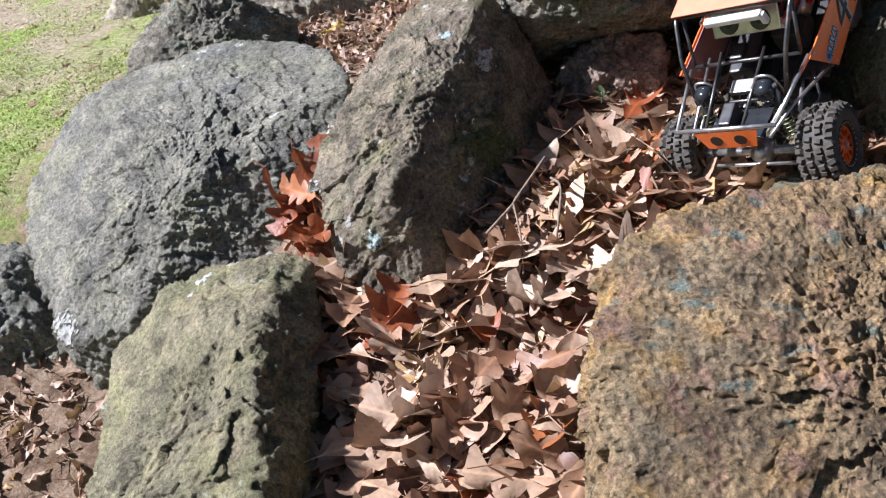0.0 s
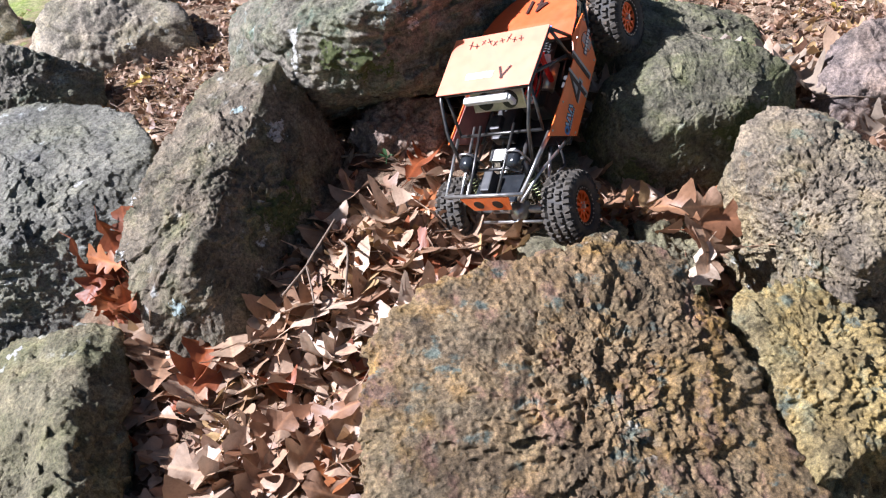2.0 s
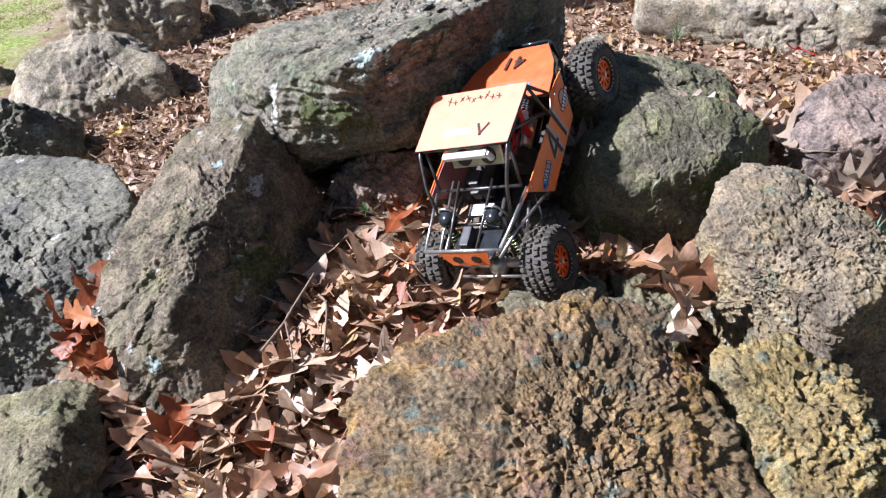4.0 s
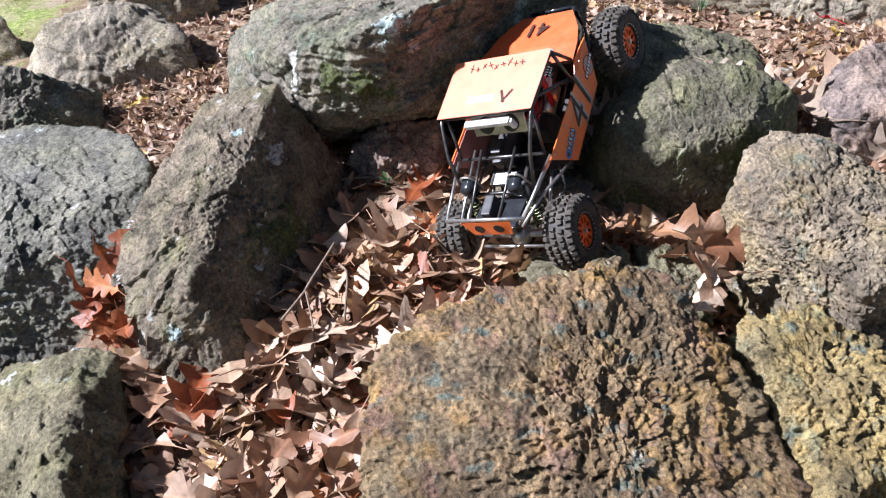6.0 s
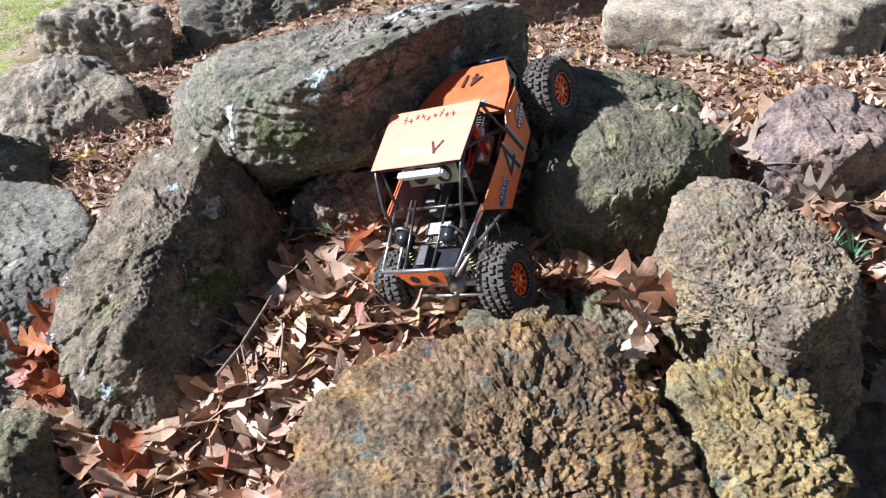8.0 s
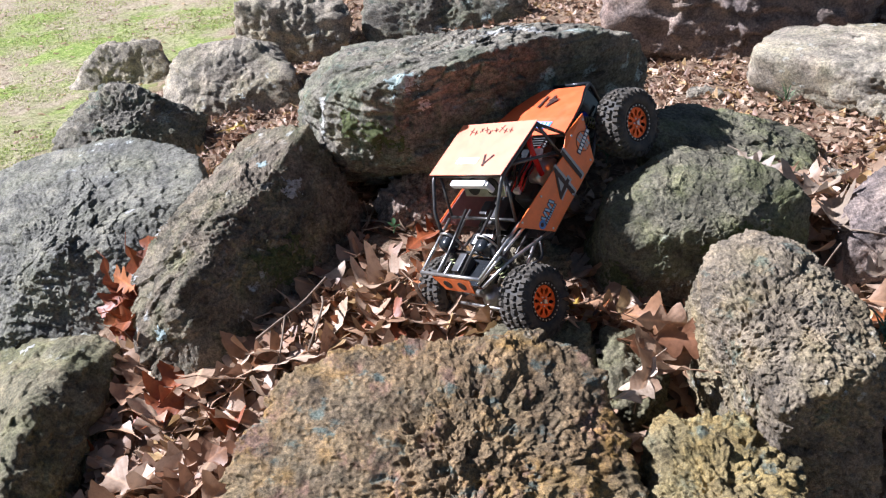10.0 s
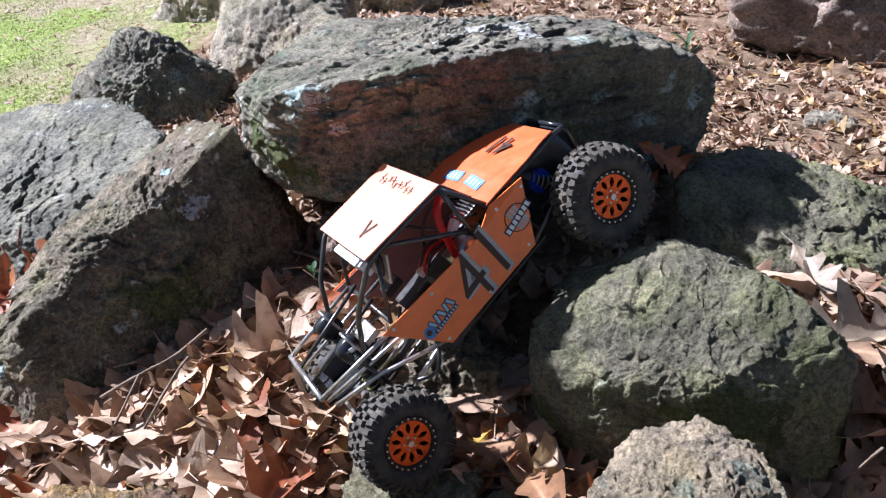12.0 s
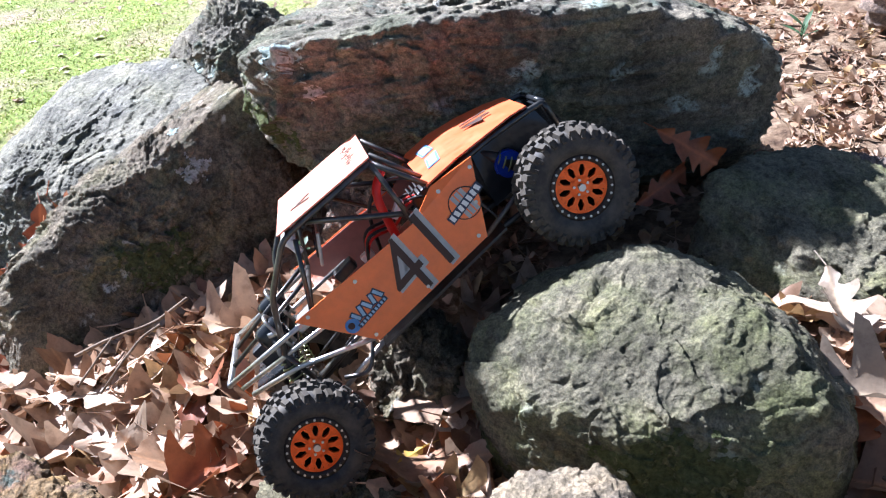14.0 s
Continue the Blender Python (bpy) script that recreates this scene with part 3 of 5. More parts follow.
crust(mossy, (0.72, 1.32, 0.36), 0.04, MOSS_GREEN, (1, 1, 1), "moss_patch", 20)
crust(yellow, (0.836, 0.876, 0.27), 0.013, LICHEN_PALE, seed=21)
crust(yellow, (0.87, 0.93, 0.28), 0.010, LICHEN_PALE, seed=22)
crust(ochre, (0.273, 0.954, 0.372), 0.008, LICHEN_PALE, seed=23)
crust(angular, (-0.50, 1.25, 0.14), 0.014, LICHEN_PALE, seed=28)
crust(bluegrey, (-0.40, 1.62, 0.28), 0.010, LICHEN_PALE, seed=29)
crust(bluegrey, (-0.80, 1.34, 0.02), 0.030, LICHEN_PALE, seed=30)


# ---- the toy truck ----
def plain(name, colour, rough=0.5, metal=0.0, spec=0.5, grain=0.12, scale=60.0, dust=0.0):
    m, t, b = shader(name, rough, metal, spec)
    co = coords(t)
    n = noise_out(t, co, scale, 6, 0.65)
    lo, hi = tuple(c * (1 - grain) for c in colour), tuple(min(1, c * (1 + grain)) for c in colour)
    col = ramp(t, n, [(0.35, lo), (0.65, hi)])
    if dust:
        d = noise_out(t, co, 38.0, 7, 0.7)
        f = node(t, "ShaderNodeMath"); f.operation = "MULTIPLY"; f.inputs[1].default_value = dust
        t.links.new(grey(t, d, 0.42, 0.62), f.inputs[0])
        col = mix(t, f.outputs[0], col, (0.22, 0.18, 0.13))
    t.links.new(col, b.inputs["Base Color"])
    r = ramp(t, n, [(0.3, (rough * 0.8,) * 3), (0.7, (min(1, rough * 1.2),) * 3)])
    t.links.new(r, b.inputs["Roughness"])
    bump(t, b, n, 0.0004, 0.5)
    return m


ORANGE = plain("worn_orange_vinyl", (0.93, 0.19, 0.03), 0.36, grain=0.10, scale=35, dust=0.05)
ORANGE.node_tree.nodes["Principled BSDF"].inputs["Coat Weight"].default_value = 0.35
ORANGE.node_tree.nodes["Principled BSDF"].inputs["Coat Roughness"].default_value = 0.3
# exaggerated coat gives the roof its whitish glare; the pigment stays orange
ROOF_ORANGE = plain("glossy_orange_sheet", (0.80, 0.155, 0.036), 0.5, grain=0.10, scale=35, dust=0.12)
for socket, value in (("Coat Weight", 1.0), ("Coat Roughness", 0.48), ("Coat IOR", 2.0), ("Specular IOR Level", 0.9)):
    ROOF_ORANGE.node_tree.nodes["Principled BSDF"].inputs[socket].default_value = value
DECK_ORANGE = plain("dull_orange_deck_sheet", (0.66, 0.11, 0.03), 0.4, grain=0.12, scale=35, dust=0.08)
TUBE = plain("dark_steel_tube", (0.10, 0.095, 0.09), 0.35, 0.8, grain=0.3)
SILVER = plain("bare_silver_tube", (0.55, 0.53, 0.50), 0.35, 0.9, grain=0.2)
BLACK = plain("black_plastic", (0.022, 0.022, 0.024), 0.42, grain=0.3, dust=0.12)
GLOSSY = plain("glossy_black_plastic", (0.02, 0.022, 0.025), 0.15, grain=0.2)
RUBBER = plain("dusty_black_rubber", (0.04, 0.038, 0.037), 0.7, spec=0.3, grain=0.3, dust=0.28)
TREAD = plain("dirty_tread_rubber", (0.06, 0.054, 0.047), 0.9, spec=0.2, grain=0.4, dust=0.25)
RIM = plain("anodised_orange_alloy", (0.85, 0.13, 0.015), 0.35, 0.5, grain=0.12)
RIMDARK = plain("rim_inside_black", (0.02, 0.012, 0.008), 0.6)
WHITE = plain("white_plastic", (0.78, 0.78, 0.76), 0.45, grain=0.05)
DECAL_GREY = plain("grey_decal", (0.42, 0.41, 0.40), 0.5)
DECAL_BLUE = plain("blue_decal", (0.08, 0.22, 0.50), 0.5)
DECAL_NAVY = plain("navy_decal", (0.03, 0.04, 0.08), 0.5)
DECAL_SKY = plain("pale_blue_decal", (0.36, 0.52, 0.66), 0.5)
DECAL_DARK = plain("dark_brown_decal", (0.045, 0.018, 0.012), 0.5)
RED = plain("red_wire", (0.62, 0.02, 0.015), 0.4)
BLUE = plain("blue_anodised", (0.02, 0.06, 0.5), 0.35, 0.4)
MAROON = plain("maroon_panel", (0.36, 0.15, 0.12), 0.6)
SPRING = plain("pale_green_spring", (0.30, 0.33, 0.16), 0.4, 0.5)

ahead, leftward = Vector((-0.423, -0.688, -0.590)).normalized(), Vector((0.646, -0.684, 0.336))
leftward = (leftward - ahead * ahead.dot(leftward)).normalized()
upward = ahead.cross(leftward)
truck = new("toy_rock_truck")
truck.matrix_world = Matrix((ahead, leftward, upward)).transposed().to_4x4()
truck.location = (0.543, 1.411, 0.423)
truck.scale = (1.045, 1.045, 1.045)
tagged(truck, "orange tube-frame toy rock truck with number 41 climbing over boulders", "toy truck")


def tube_bm(points, radius, sides=8):
    bm = bmesh.new()
    pts = [Vector(p) for p in points]
    rings = []
    for k, p in enumerate(pts):
        a, b = pts[max(k - 1, 0)], pts[min(k + 1, len(pts) - 1)]
        d = (b - a).normalized()
        u = d.cross(Vector((0.31, 0.2, 0.93))).normalized()
        w = d.cross(u)
        rings.append([bm.verts.new(p + radius * (u * math.cos(2 * math.pi * j / sides) + w * math.sin(2 * math.pi * j / sides))) for j in range(sides)])
    for r, s in zip(rings, rings[1:]):
        for j in range(sides):
            bm.faces.new((r[j], r[(j + 1) % sides], s[(j + 1) % sides], s[j]))
    bm.faces.new(rings[0])
    bm.faces.new(rings[-1][::-1])
    return bm


def bent(points, steps=4, cut=0.3):
    """Round the inner corners of a line of points."""
    pts = [Vector(p) for p in points]
    out = [pts[0]]
    for a, b, c in zip(pts, pts[1:], pts[2:]):
        p, q = b.lerp(a, cut), b.lerp(c, cut)
        for k in range(steps + 1):
            s = k / steps
            out.append(p.lerp(b, s).lerp(b.lerp(q, s), s))
    return out + [pts[-1]]


def tube(name, points, material=TUBE, radius=0.0032, label="", parent=truck):
    return part(name, tube_bm(points, radius), material, parent, label, True)


def box_bm(size, centre, bevel=0.0015, turn=None):
    bm = bmesh.new()
    bmesh.ops.create_cube(bm, size=1.0)
    m = Matrix.Translation(centre) @ (turn or Matrix.Identity(4)) @ Matrix.Diagonal((*size, 1))
    bmesh.ops.transform(bm, matrix=m, verts=bm.verts)
    if bevel:
        bmesh.ops.bevel(bm, geom=bm.edges[:], offset=bevel, segments=2, affect="EDGES", profile=0.6)
    return bm


def plate_bm(outline, thick, normal):
    """A sheet from its outline, thick along the normal."""
    bm = bmesh.new()
    n = Vector(normal).normalized() * thick
    a = [bm.verts.new(Vector(p)) for p in outline]
    b = [bm.verts.new(Vector(p) + n) for p in outline]
    bm.faces.new(a)
    bm.faces.new(b[::-1])
    for k in range(len(a)):
        j = (k + 1) % len(a)
        bm.faces.new((a[k], a[j], b[j], b[k]))
    return bm


def disc_bm(radius, depth, m, sides=20, bevel=0.0):
    bm = bmesh.new()
    bmesh.ops.create_cone(bm, cap_ends=True, segments=sides, radius1=radius, radius2=radius, depth=depth)
    if bevel:
        bmesh.ops.bevel(bm, geom=bm.edges[:], offset=bevel, segments=2, affect="EDGES")
    bmesh.ops.transform(bm, matrix=m, verts=bm.verts)
    return bm


def lathe_bm(profile, sides=48):
    """Turn a profile of (radius, y) round the y axis."""
    bm = bmesh.new()
    rings = []
    for r, y in profile:
        rings.append([bm.verts.new((r * math.cos(2 * math.pi * j / sides), y, r * math.sin(2 * math.pi * j / sides))) for j in range(sides)])
    for a, b in zip(rings, rings[1:]):
        for j in range(sides):
            bm.faces.new((a[j], a[(j + 1) % sides], b[(j + 1) % sides], b[j]))
    return bm


def add_box(bm, m, sx, sy, sz, taper=0.8):
    v = [bm.verts.new(m @ Vector((x * sx * (taper if z > 0 else 1), y * sy * (taper if z > 0 else 1), z * sz))) for x in (-0.5, 0.5) for y in (-0.5, 0.5) for z in (-0.5, 0.5)]
    for f in ((0, 1, 3, 2), (4, 6, 7, 5), (0, 4, 5, 1), (2, 3, 7, 6), (0, 2, 6, 4), (1, 5, 7, 3)):
        bm.faces.new([v[k] for k in f])


def lettering(text, size, m, material, name, parent, offset=0.0, extrude=0.0004, label=""):
    cu = bpy.data.curves.new(name, "FONT")
    cu.body, cu.size, cu.offset, cu.extrude, cu.align_x, cu.align_y = text, size, offset, extrude, "CENTER", "CENTER"
    tmp = bpy.data.objects.new(name, cu)
    scene.collection.objects.link(tmp)
    me = bpy.data.meshes.new_from_object(tmp.evaluated_get(bpy.context.evaluated_depsgraph_get()))
    bpy.data.objects.remove(tmp)
    me.transform(m)
    me.materials.clear()
    me.materials.append(material)
    ob = new(name, me)
    ob.parent = parent
    if label:
        ob["label"] = label
    return ob


# tyre, tread, rim
R, HALF = 0.066, 0.029


def make_wheel(m, outer):
    """outer: +1 where the wheel's face looks along +y."""
    prof = [(0.034, 0.020), (0.036, 0.026), (0.044, 0.029), (0.054, 0.028), (0.0595, 0.024), (0.0615, 0.017), (0.0622, 0.0), (0.0615, -0.017), (0.0595, -0.024), (0.054, -0.028), (0.044, -0.029), (0.036, -0.026), (0.034, -0.020)]
    wheel = part("wheel", lathe_bm([(r, outer * y) for r, y in prof], 56), RUBBER, truck, "dusty black knobbly tyre on an orange alloy wheel", True)
    wheel.matrix_local = m
    bm = bmesh.new()
    n = 32
    for k in range(n):
        for row, (y, sx, sy, step) in enumerate(((-0.0215, 0.0098, 0.0140, 0.0), (-0.0075, 0.0092, 0.0125, 0.5), (0.0075, 0.0092, 0.0125, 0.0), (0.0215, 0.0098, 0.0140, 0.5))):
            a = 2 * math.pi * (k + step + 0.12 * math.sin(k * 2.1 + row)) / n
            side = abs(y) > 0.02
            r = 0.0605 if side else 0.0628
            mm = Matrix.Rotation(-a, 4, "Y") @ Matrix.Translation((0, y, r)) @ Matrix.Rotation(radians((14 if k % 2 else -14) + (22 if side else 0) * (1 if y > 0 else -1)) * 0.6, 4, "Z") @ Matrix.Rotation(radians(0 if not side else (-24 if y > 0 else 24)), 4, "X")
            add_box(bm, mm, sx, sy, 0.0080, 0.66)
        for s in (-1, 1):
            a = 2 * math.pi * (k + (0.5 if s > 0 else 0.0)) / n
            mm = Matrix.Rotation(-a, 4, "Y") @ Matrix.Translation((0, s * 0.0265, 0.0560)) @ Matrix.Rotation(radians(-s * 68), 4, "X")
            add_box(bm, mm, 0.0062, 0.011, 0.005, 0.6)
    part("tread", bm, TREAD, wheel, "dirt-caked tread blocks")
    face = 0.0225 * outer
    bm = lathe_bm([(0.036, face - outer * 0.004), (0.036, face + outer * 0.003), (0.030, face + outer * 0.0035), (0.0285, face), (0.0285, face - outer * 0.006)], 48)
    part("beadlock_ring", bm, RIMDARK, wheel, "black beadlock ring", True)
    part("rim_barrel", lathe_bm([(0.0285, face), (0.027, face - outer * 0.02), (0.0, face - outer * 0.021)], 40), RIMDARK, wheel, "dark inside of the rim", True)
    bm = bmesh.new()
    for k in range(10):
        a = 2 * math.pi * k / 10
        mm = Matrix.Rotation(-a, 4, "Y") @ Matrix.Translation((0, face - outer * 0.003, 0.0195))
        add_box(bm, mm, 0.0050, 0.005, 0.020, 1.0)
        for s in (-1, 1):
            mm = Matrix.Rotation(-a, 4, "Y") @ Matrix.Translation((s * 0.0042, face - outer * 0.0015, 0.0235)) @ Matrix.Rotation(radians(38 * s), 4, "Y")
            add_box(bm, mm, 0.0024, 0.003, 0.010, 1.0)
    for k in range(36):
        a0, a1 = 2 * math.pi * k / 36, 2 * math.pi * (k + 1) / 36
        for r0, r1, y in ((0.0250, 0.0300, face), (0.0, 0.0130, face - outer * 0.0005)):
            q = [bm.verts.new((r * math.cos(a), y, r * math.sin(a))) for r, a in ((r0, a0), (r1, a0), (r1, a1), (r0, a1))]
            bm.faces.new(q)
    part("rim", bm, RIM, wheel, "orange anodised ten-spoke rim")
    for k in range(24):
        a = 2 * math.pi * k / 24
        mm = Matrix.Rotation(-a, 4, "Y") @ Matrix.Translation((0, face + outer * 0.0038, 0.0325)) @ Matrix.Rotation(radians(90), 4, "X")
        part("rim_bolt", disc_bm(0.0014, 0.0016, mm, 6), SILVER, wheel)
    for k in range(5):
        a = 2 * math.pi * k / 5
        mm = Matrix.Rotation(-a, 4, "Y") @ Matrix.Translation((0, face, 0.0082)) @ Matrix.Rotation(radians(90), 4, "X")
        part("hub_bolt", disc_bm(0.0016, 0.002, mm, 6), SILVER, wheel)
    part("hub_nut", disc_bm(0.0045, 0.006, Matrix.Translation((0, face + outer * 0.001, 0)) @ Matrix.Rotation(radians(90), 4, "X"), 6, 0.0006), SILVER, wheel, "grey hub nut")


HUB_Y, HUB_Z = 0.116, 0.018
for sx, dz in ((1, 0.008), (-1, 0.0)):
    for sy in (1, -1):
        steer = 6 if sx > 0 else 0
        make_wheel(pose(sx * 0.201, sy * HUB_Y, HUB_Z + dz, 0, 37 * sx + 11 * sy, steer), sy)

# axles
for sx, metal in ((1, SILVER), (-1, BLACK)):
    z = HUB_Z + (0.008 if sx > 0 else 0)
    tube("axle_tube", [(sx * 0.201, -0.092, z), (sx * 0.201, 0.092, z)], metal, 0.0075, "silver cast axle" if sx > 0 else "black axle")
    bm = bmesh.new()
    bmesh.ops.create_icosphere(bm, subdivisions=3, radius=1.0)
    bmesh.ops.transform(bm, matrix=Matrix.Translation((sx * 0.203, 0.012, z + 0.002)) @ Matrix.Diagonal((0.023, 0.02, 0.02, 1)), verts=bm.verts)
    part("differential_housing", bm, metal, truck, "", True)
    for sy in (1, -1):
        part("axle_knuckle", box_bm((0.02, 0.012, 0.034), (sx * 0.201, sy * 0.080, z), 0.003), metal, truck)
        tube("lower_link", [(sx * 0.195, sy * 0.06, z - 0.006), (sx * 0.03, sy * 0.035, 0.026)], SILVER if sx > 0 else TUBE, 0.0034)
        tube("upper_link", [(sx * 0.192, sy * 0.03, z + 0.018), (sx * 0.05, sy * 0.05, 0.055)], TUBE, 0.0028)
tube("drive_shaft", [(0.19, 0.0, 0.03), (0.03, 0.0, 0.05)], BLACK, 0.005)
tube("drive_shaft", [(-0.19, 0.0, 0.022), (-0.03, 0.0, 0.05)], BLACK, 0.005)
tube("steering_rod", [(0.228, -0.075, 0.03), (0.228, 0.075, 0.03)], SILVER, 0.003)


def coil_over(foot, head):
    a, b = Vector(foot), Vector(head)
    body = part("shock_absorber", tube_bm([a.lerp(b, 0.42), b], 0.0075, 14), BLACK, truck, "black coil-over shock absorber", True)
    part("shock_rod", tube_bm([a, a.lerp(b, 0.45)], 0.0022), SILVER, body, "", True)
    d = (b - a).normalized()
    u = d.cross(Vector((0, 0, 1))).normalized()
    w = d.cross(u)
    pts = [a.lerp(b, 0.08 + 0.6 * k / 110) + 0.0095 * (u * math.cos(k * 0.51) + w * math.sin(k * 0.51)) for k in range(111)]
    part("coil_spring", tube_bm(pts, 0.0011, 5), SPRING, body, "pale green coil spring", True)
    part("shock_cap", tube_bm([b, b + d * 0.006], 0.0085, 14), SILVER, body, "", True)


for sy in (1, -1):
    coil_over((0.192, sy * 0.066, 0.030), (0.155, sy * 0.058, 0.128))
    coil_over((-0.192, sy * 0.066, 0.022), (-0.150, sy * 0.052, 0.115))

# roll cage and front frame
RF, RR, DF, DM, DR = (0.056, 0.095, 0.205), (-0.063, 0.097, 0.193), (-0.090, 0.100, 0.129), (-0.170, 0.086, 0.118), (-0.226, 0.054, 0.099)
TIP, BOT, SR, ST, MID = (0.117, 0.1045, 0.133), (0.070, 0.1045, 0.050), (-0.094, 0.1045, 0.045), (-0.143, 0.1045, 0.121), (-0.050, 0.1045, 0.115)


def flip(p, s):
    return (p[0], s * p[1], p[2])


for s in (1, -1):
    tube("cage_tube", bent([(RR[0], s * RR[1], RR[2]), (RF[0] + 0.004, s * RF[1], RF[2] - 0.002), (0.118, s * 0.086, 0.165), (0.160, s * 0.074, 0.108)], 4, 0.16), TUBE, 0.0036, "bent steel windscreen post and roof rail")
    tube("cage_tube", [flip(RR, s), flip(MID, s)])
    tube("cage_tube", [flip(RR, s), flip(DF, s)])
    tube("cage_tube", [(RR[0] - 0.004, s * 0.06, RR[2]), (DF[0], s * 0.055, DF[2])])
    tube("cage_tube", [(0.030, s * 0.094, 0.198), (-0.060, s * 0.100, 0.118)])
    tube("cage_tube", [(0.100, s * 0.098, 0.122), (0.225, s * 0.081, 0.130)], SILVER, 0.0030)
    tube("cage_tube", [(0.060, s * 0.090, 0.095), (0.226, s * 0.062, 0.112)], SILVER, 0.0028)
    tube("cage_tube", [(0.063, s * 0.095, 0.046), (0.160, s * 0.074, 0.085), (0.224, s * 0.060, 0.098)], SILVER, 0.0030)
    tube("cage_tube", [(0.090, s * 0.036, 0.142), (0.225, s * 0.030, 0.130)], TUBE, 0.0028)
    tube("cage_tube", [(0.052, s * 0.090, 0.192), (0.098, s * 0.088, 0.126)], TUBE, 0.0028)
    tube("cage_tube", [(0.160, s * 0.074, 0.108), (0.160, s * 0.070, 0.060)], TUBE, 0.0030)
    tube("cage_tube", [(BOT[0], s * 0.098, BOT[2]), (SR[0], s * 0.096, SR[2])], TUBE, 0.0034)
    tube("cage_tube", [flip(SR, s), (-0.226, s * 0.055, 0.048)], TUBE, 0.0030)
    tube("cage_tube", bent([(DF[0], s * 0.094, DF[2] - 0.004), (DM[0], s * 0.083, DM[2] - 0.004), (DR[0], s * 0.052, DR[2] - 0.003), (-0.246, s * 0.048, 0.090), (-0.238, s * 0.046, 0.046)], 3, 0.2), TUBE, 0.0036, "bent black rear hoop")
tube("cage_tube", [(0.225, -0.083, 0.130), (0.225, 0.083, 0.130)], SILVER, 0.0036, "bare silver front cross bar")
tube("cage_tube", [(0.098, -0.088, 0.126), (0.098, 0.088, 0.126)])
tube("cage_tube", [(0.160, -0.072, 0.106), (0.160, 0.072, 0.106)])
tube("cage_tube", [(0.056, -0.092, 0.200), (0.056, 0.092, 0.200)])
tube("cage_tube", [(-0.063, -0.095, 0.190), (-0.063, 0.095, 0.190)])
tube("cage_tube", [(-0.090, -0.096, 0.125), (-0.090, 0.096, 0.125)])
tube("cage_tube", [(-0.246, -0.048, 0.090), (-0.246, 0.048, 0.090)], GLOSSY, 0.0036)
tube("cage_tube", [(0.030, -0.090, 0.196), (-0.055, 0.090, 0.110)], TUBE, 0.0026)

# orange panels
roof = part("roof_panel", plate_bm([(0.061, 0.099, 0.2085), (0.061, -0.099, 0.2085), (-0.067, -0.101, 0.1965), (-0.067, 0.101, 0.1965)], 0.0018, (0, 0, 1)), ROOF_ORANGE, truck, "scuffed orange roof panel")
bm = bmesh.new()
rows = [(-0.087, 0.104, 0.1330), (-0.130, 0.102, 0.1300), (-0.170, 0.090, 0.1215), (-0.205, 0.070, 0.1120), (-0.228, 0.056, 0.1030)]
top = [[bm.verts.new((x, s * w, z)) for s in (1, 0, -1)] for x, w, z in rows]
low = [[bm.verts.new((x, s * w, z - 0.002)) for s in (1, 0, -1)] for x, w, z in rows]
for a, b, c, d in zip(top, top[1:], low, low[1:]):
    for k in (0, 1):
        bm.faces.new((a[k], a[k + 1], b[k + 1], b[k]))
        bm.faces.new((c[k + 1], c[k], d[k], d[k + 1]))
    bm.faces.new((a[0], b[0], d[0], c[0]))
    bm.faces.new((a[2], c[2], d[2], b[2]))
for a, c in ((top[0], low[0]), (top[-1], low[-1])):
    for k in (0, 1):
        bm.faces.new((a[k], c[k], c[k + 1], a[k + 1]))
deck = part("rear_deck_panel", bm, DECK_ORANGE, truck, "orange rear deck panel with number 41")
sides = []
for s in (1, -1):
    outline = [flip(p, s) for p in (TIP, BOT, SR, ST, DF, MID)]
    outline = [(x, y + s * 0.0025, z) for x, y, z in outline]
    side = part("side_panel", plate_bm(outline, 0.0018, (0, s, 0.0)), ORANGE, truck, "orange side panel with number 41 and bolts")
    sides.append((side, s))
    for x, z in ((0.103, 0.127), (0.068, 0.058), (-0.010, 0.054), (-0.088, 0.053), (-0.112, 0.082), (-0.134, 0.114), (-0.092, 0.120), (0.040, 0.117)):
        part("panel_bolt", disc_bm(0.0024, 0.0016, Matrix.Translation((x, s * 0.1094, z)) @ Matrix.Rotation(radians(90), 4, "X"), 8, 0.0004), SILVER, side, "silver panel bolt")


def on_side(s, x, z, lift, turn=0.0):
    """A pose on the side panel, text reading along the truck's length."""
    y = s * (0.1090 + lift)
    base = Matrix(((-s, 0, 0, x), (0, 0, s, y), (0, 1, 0, z), (0, 0, 0, 1)))
    return base @ Matrix.Rotation(radians(turn), 4, "Z")


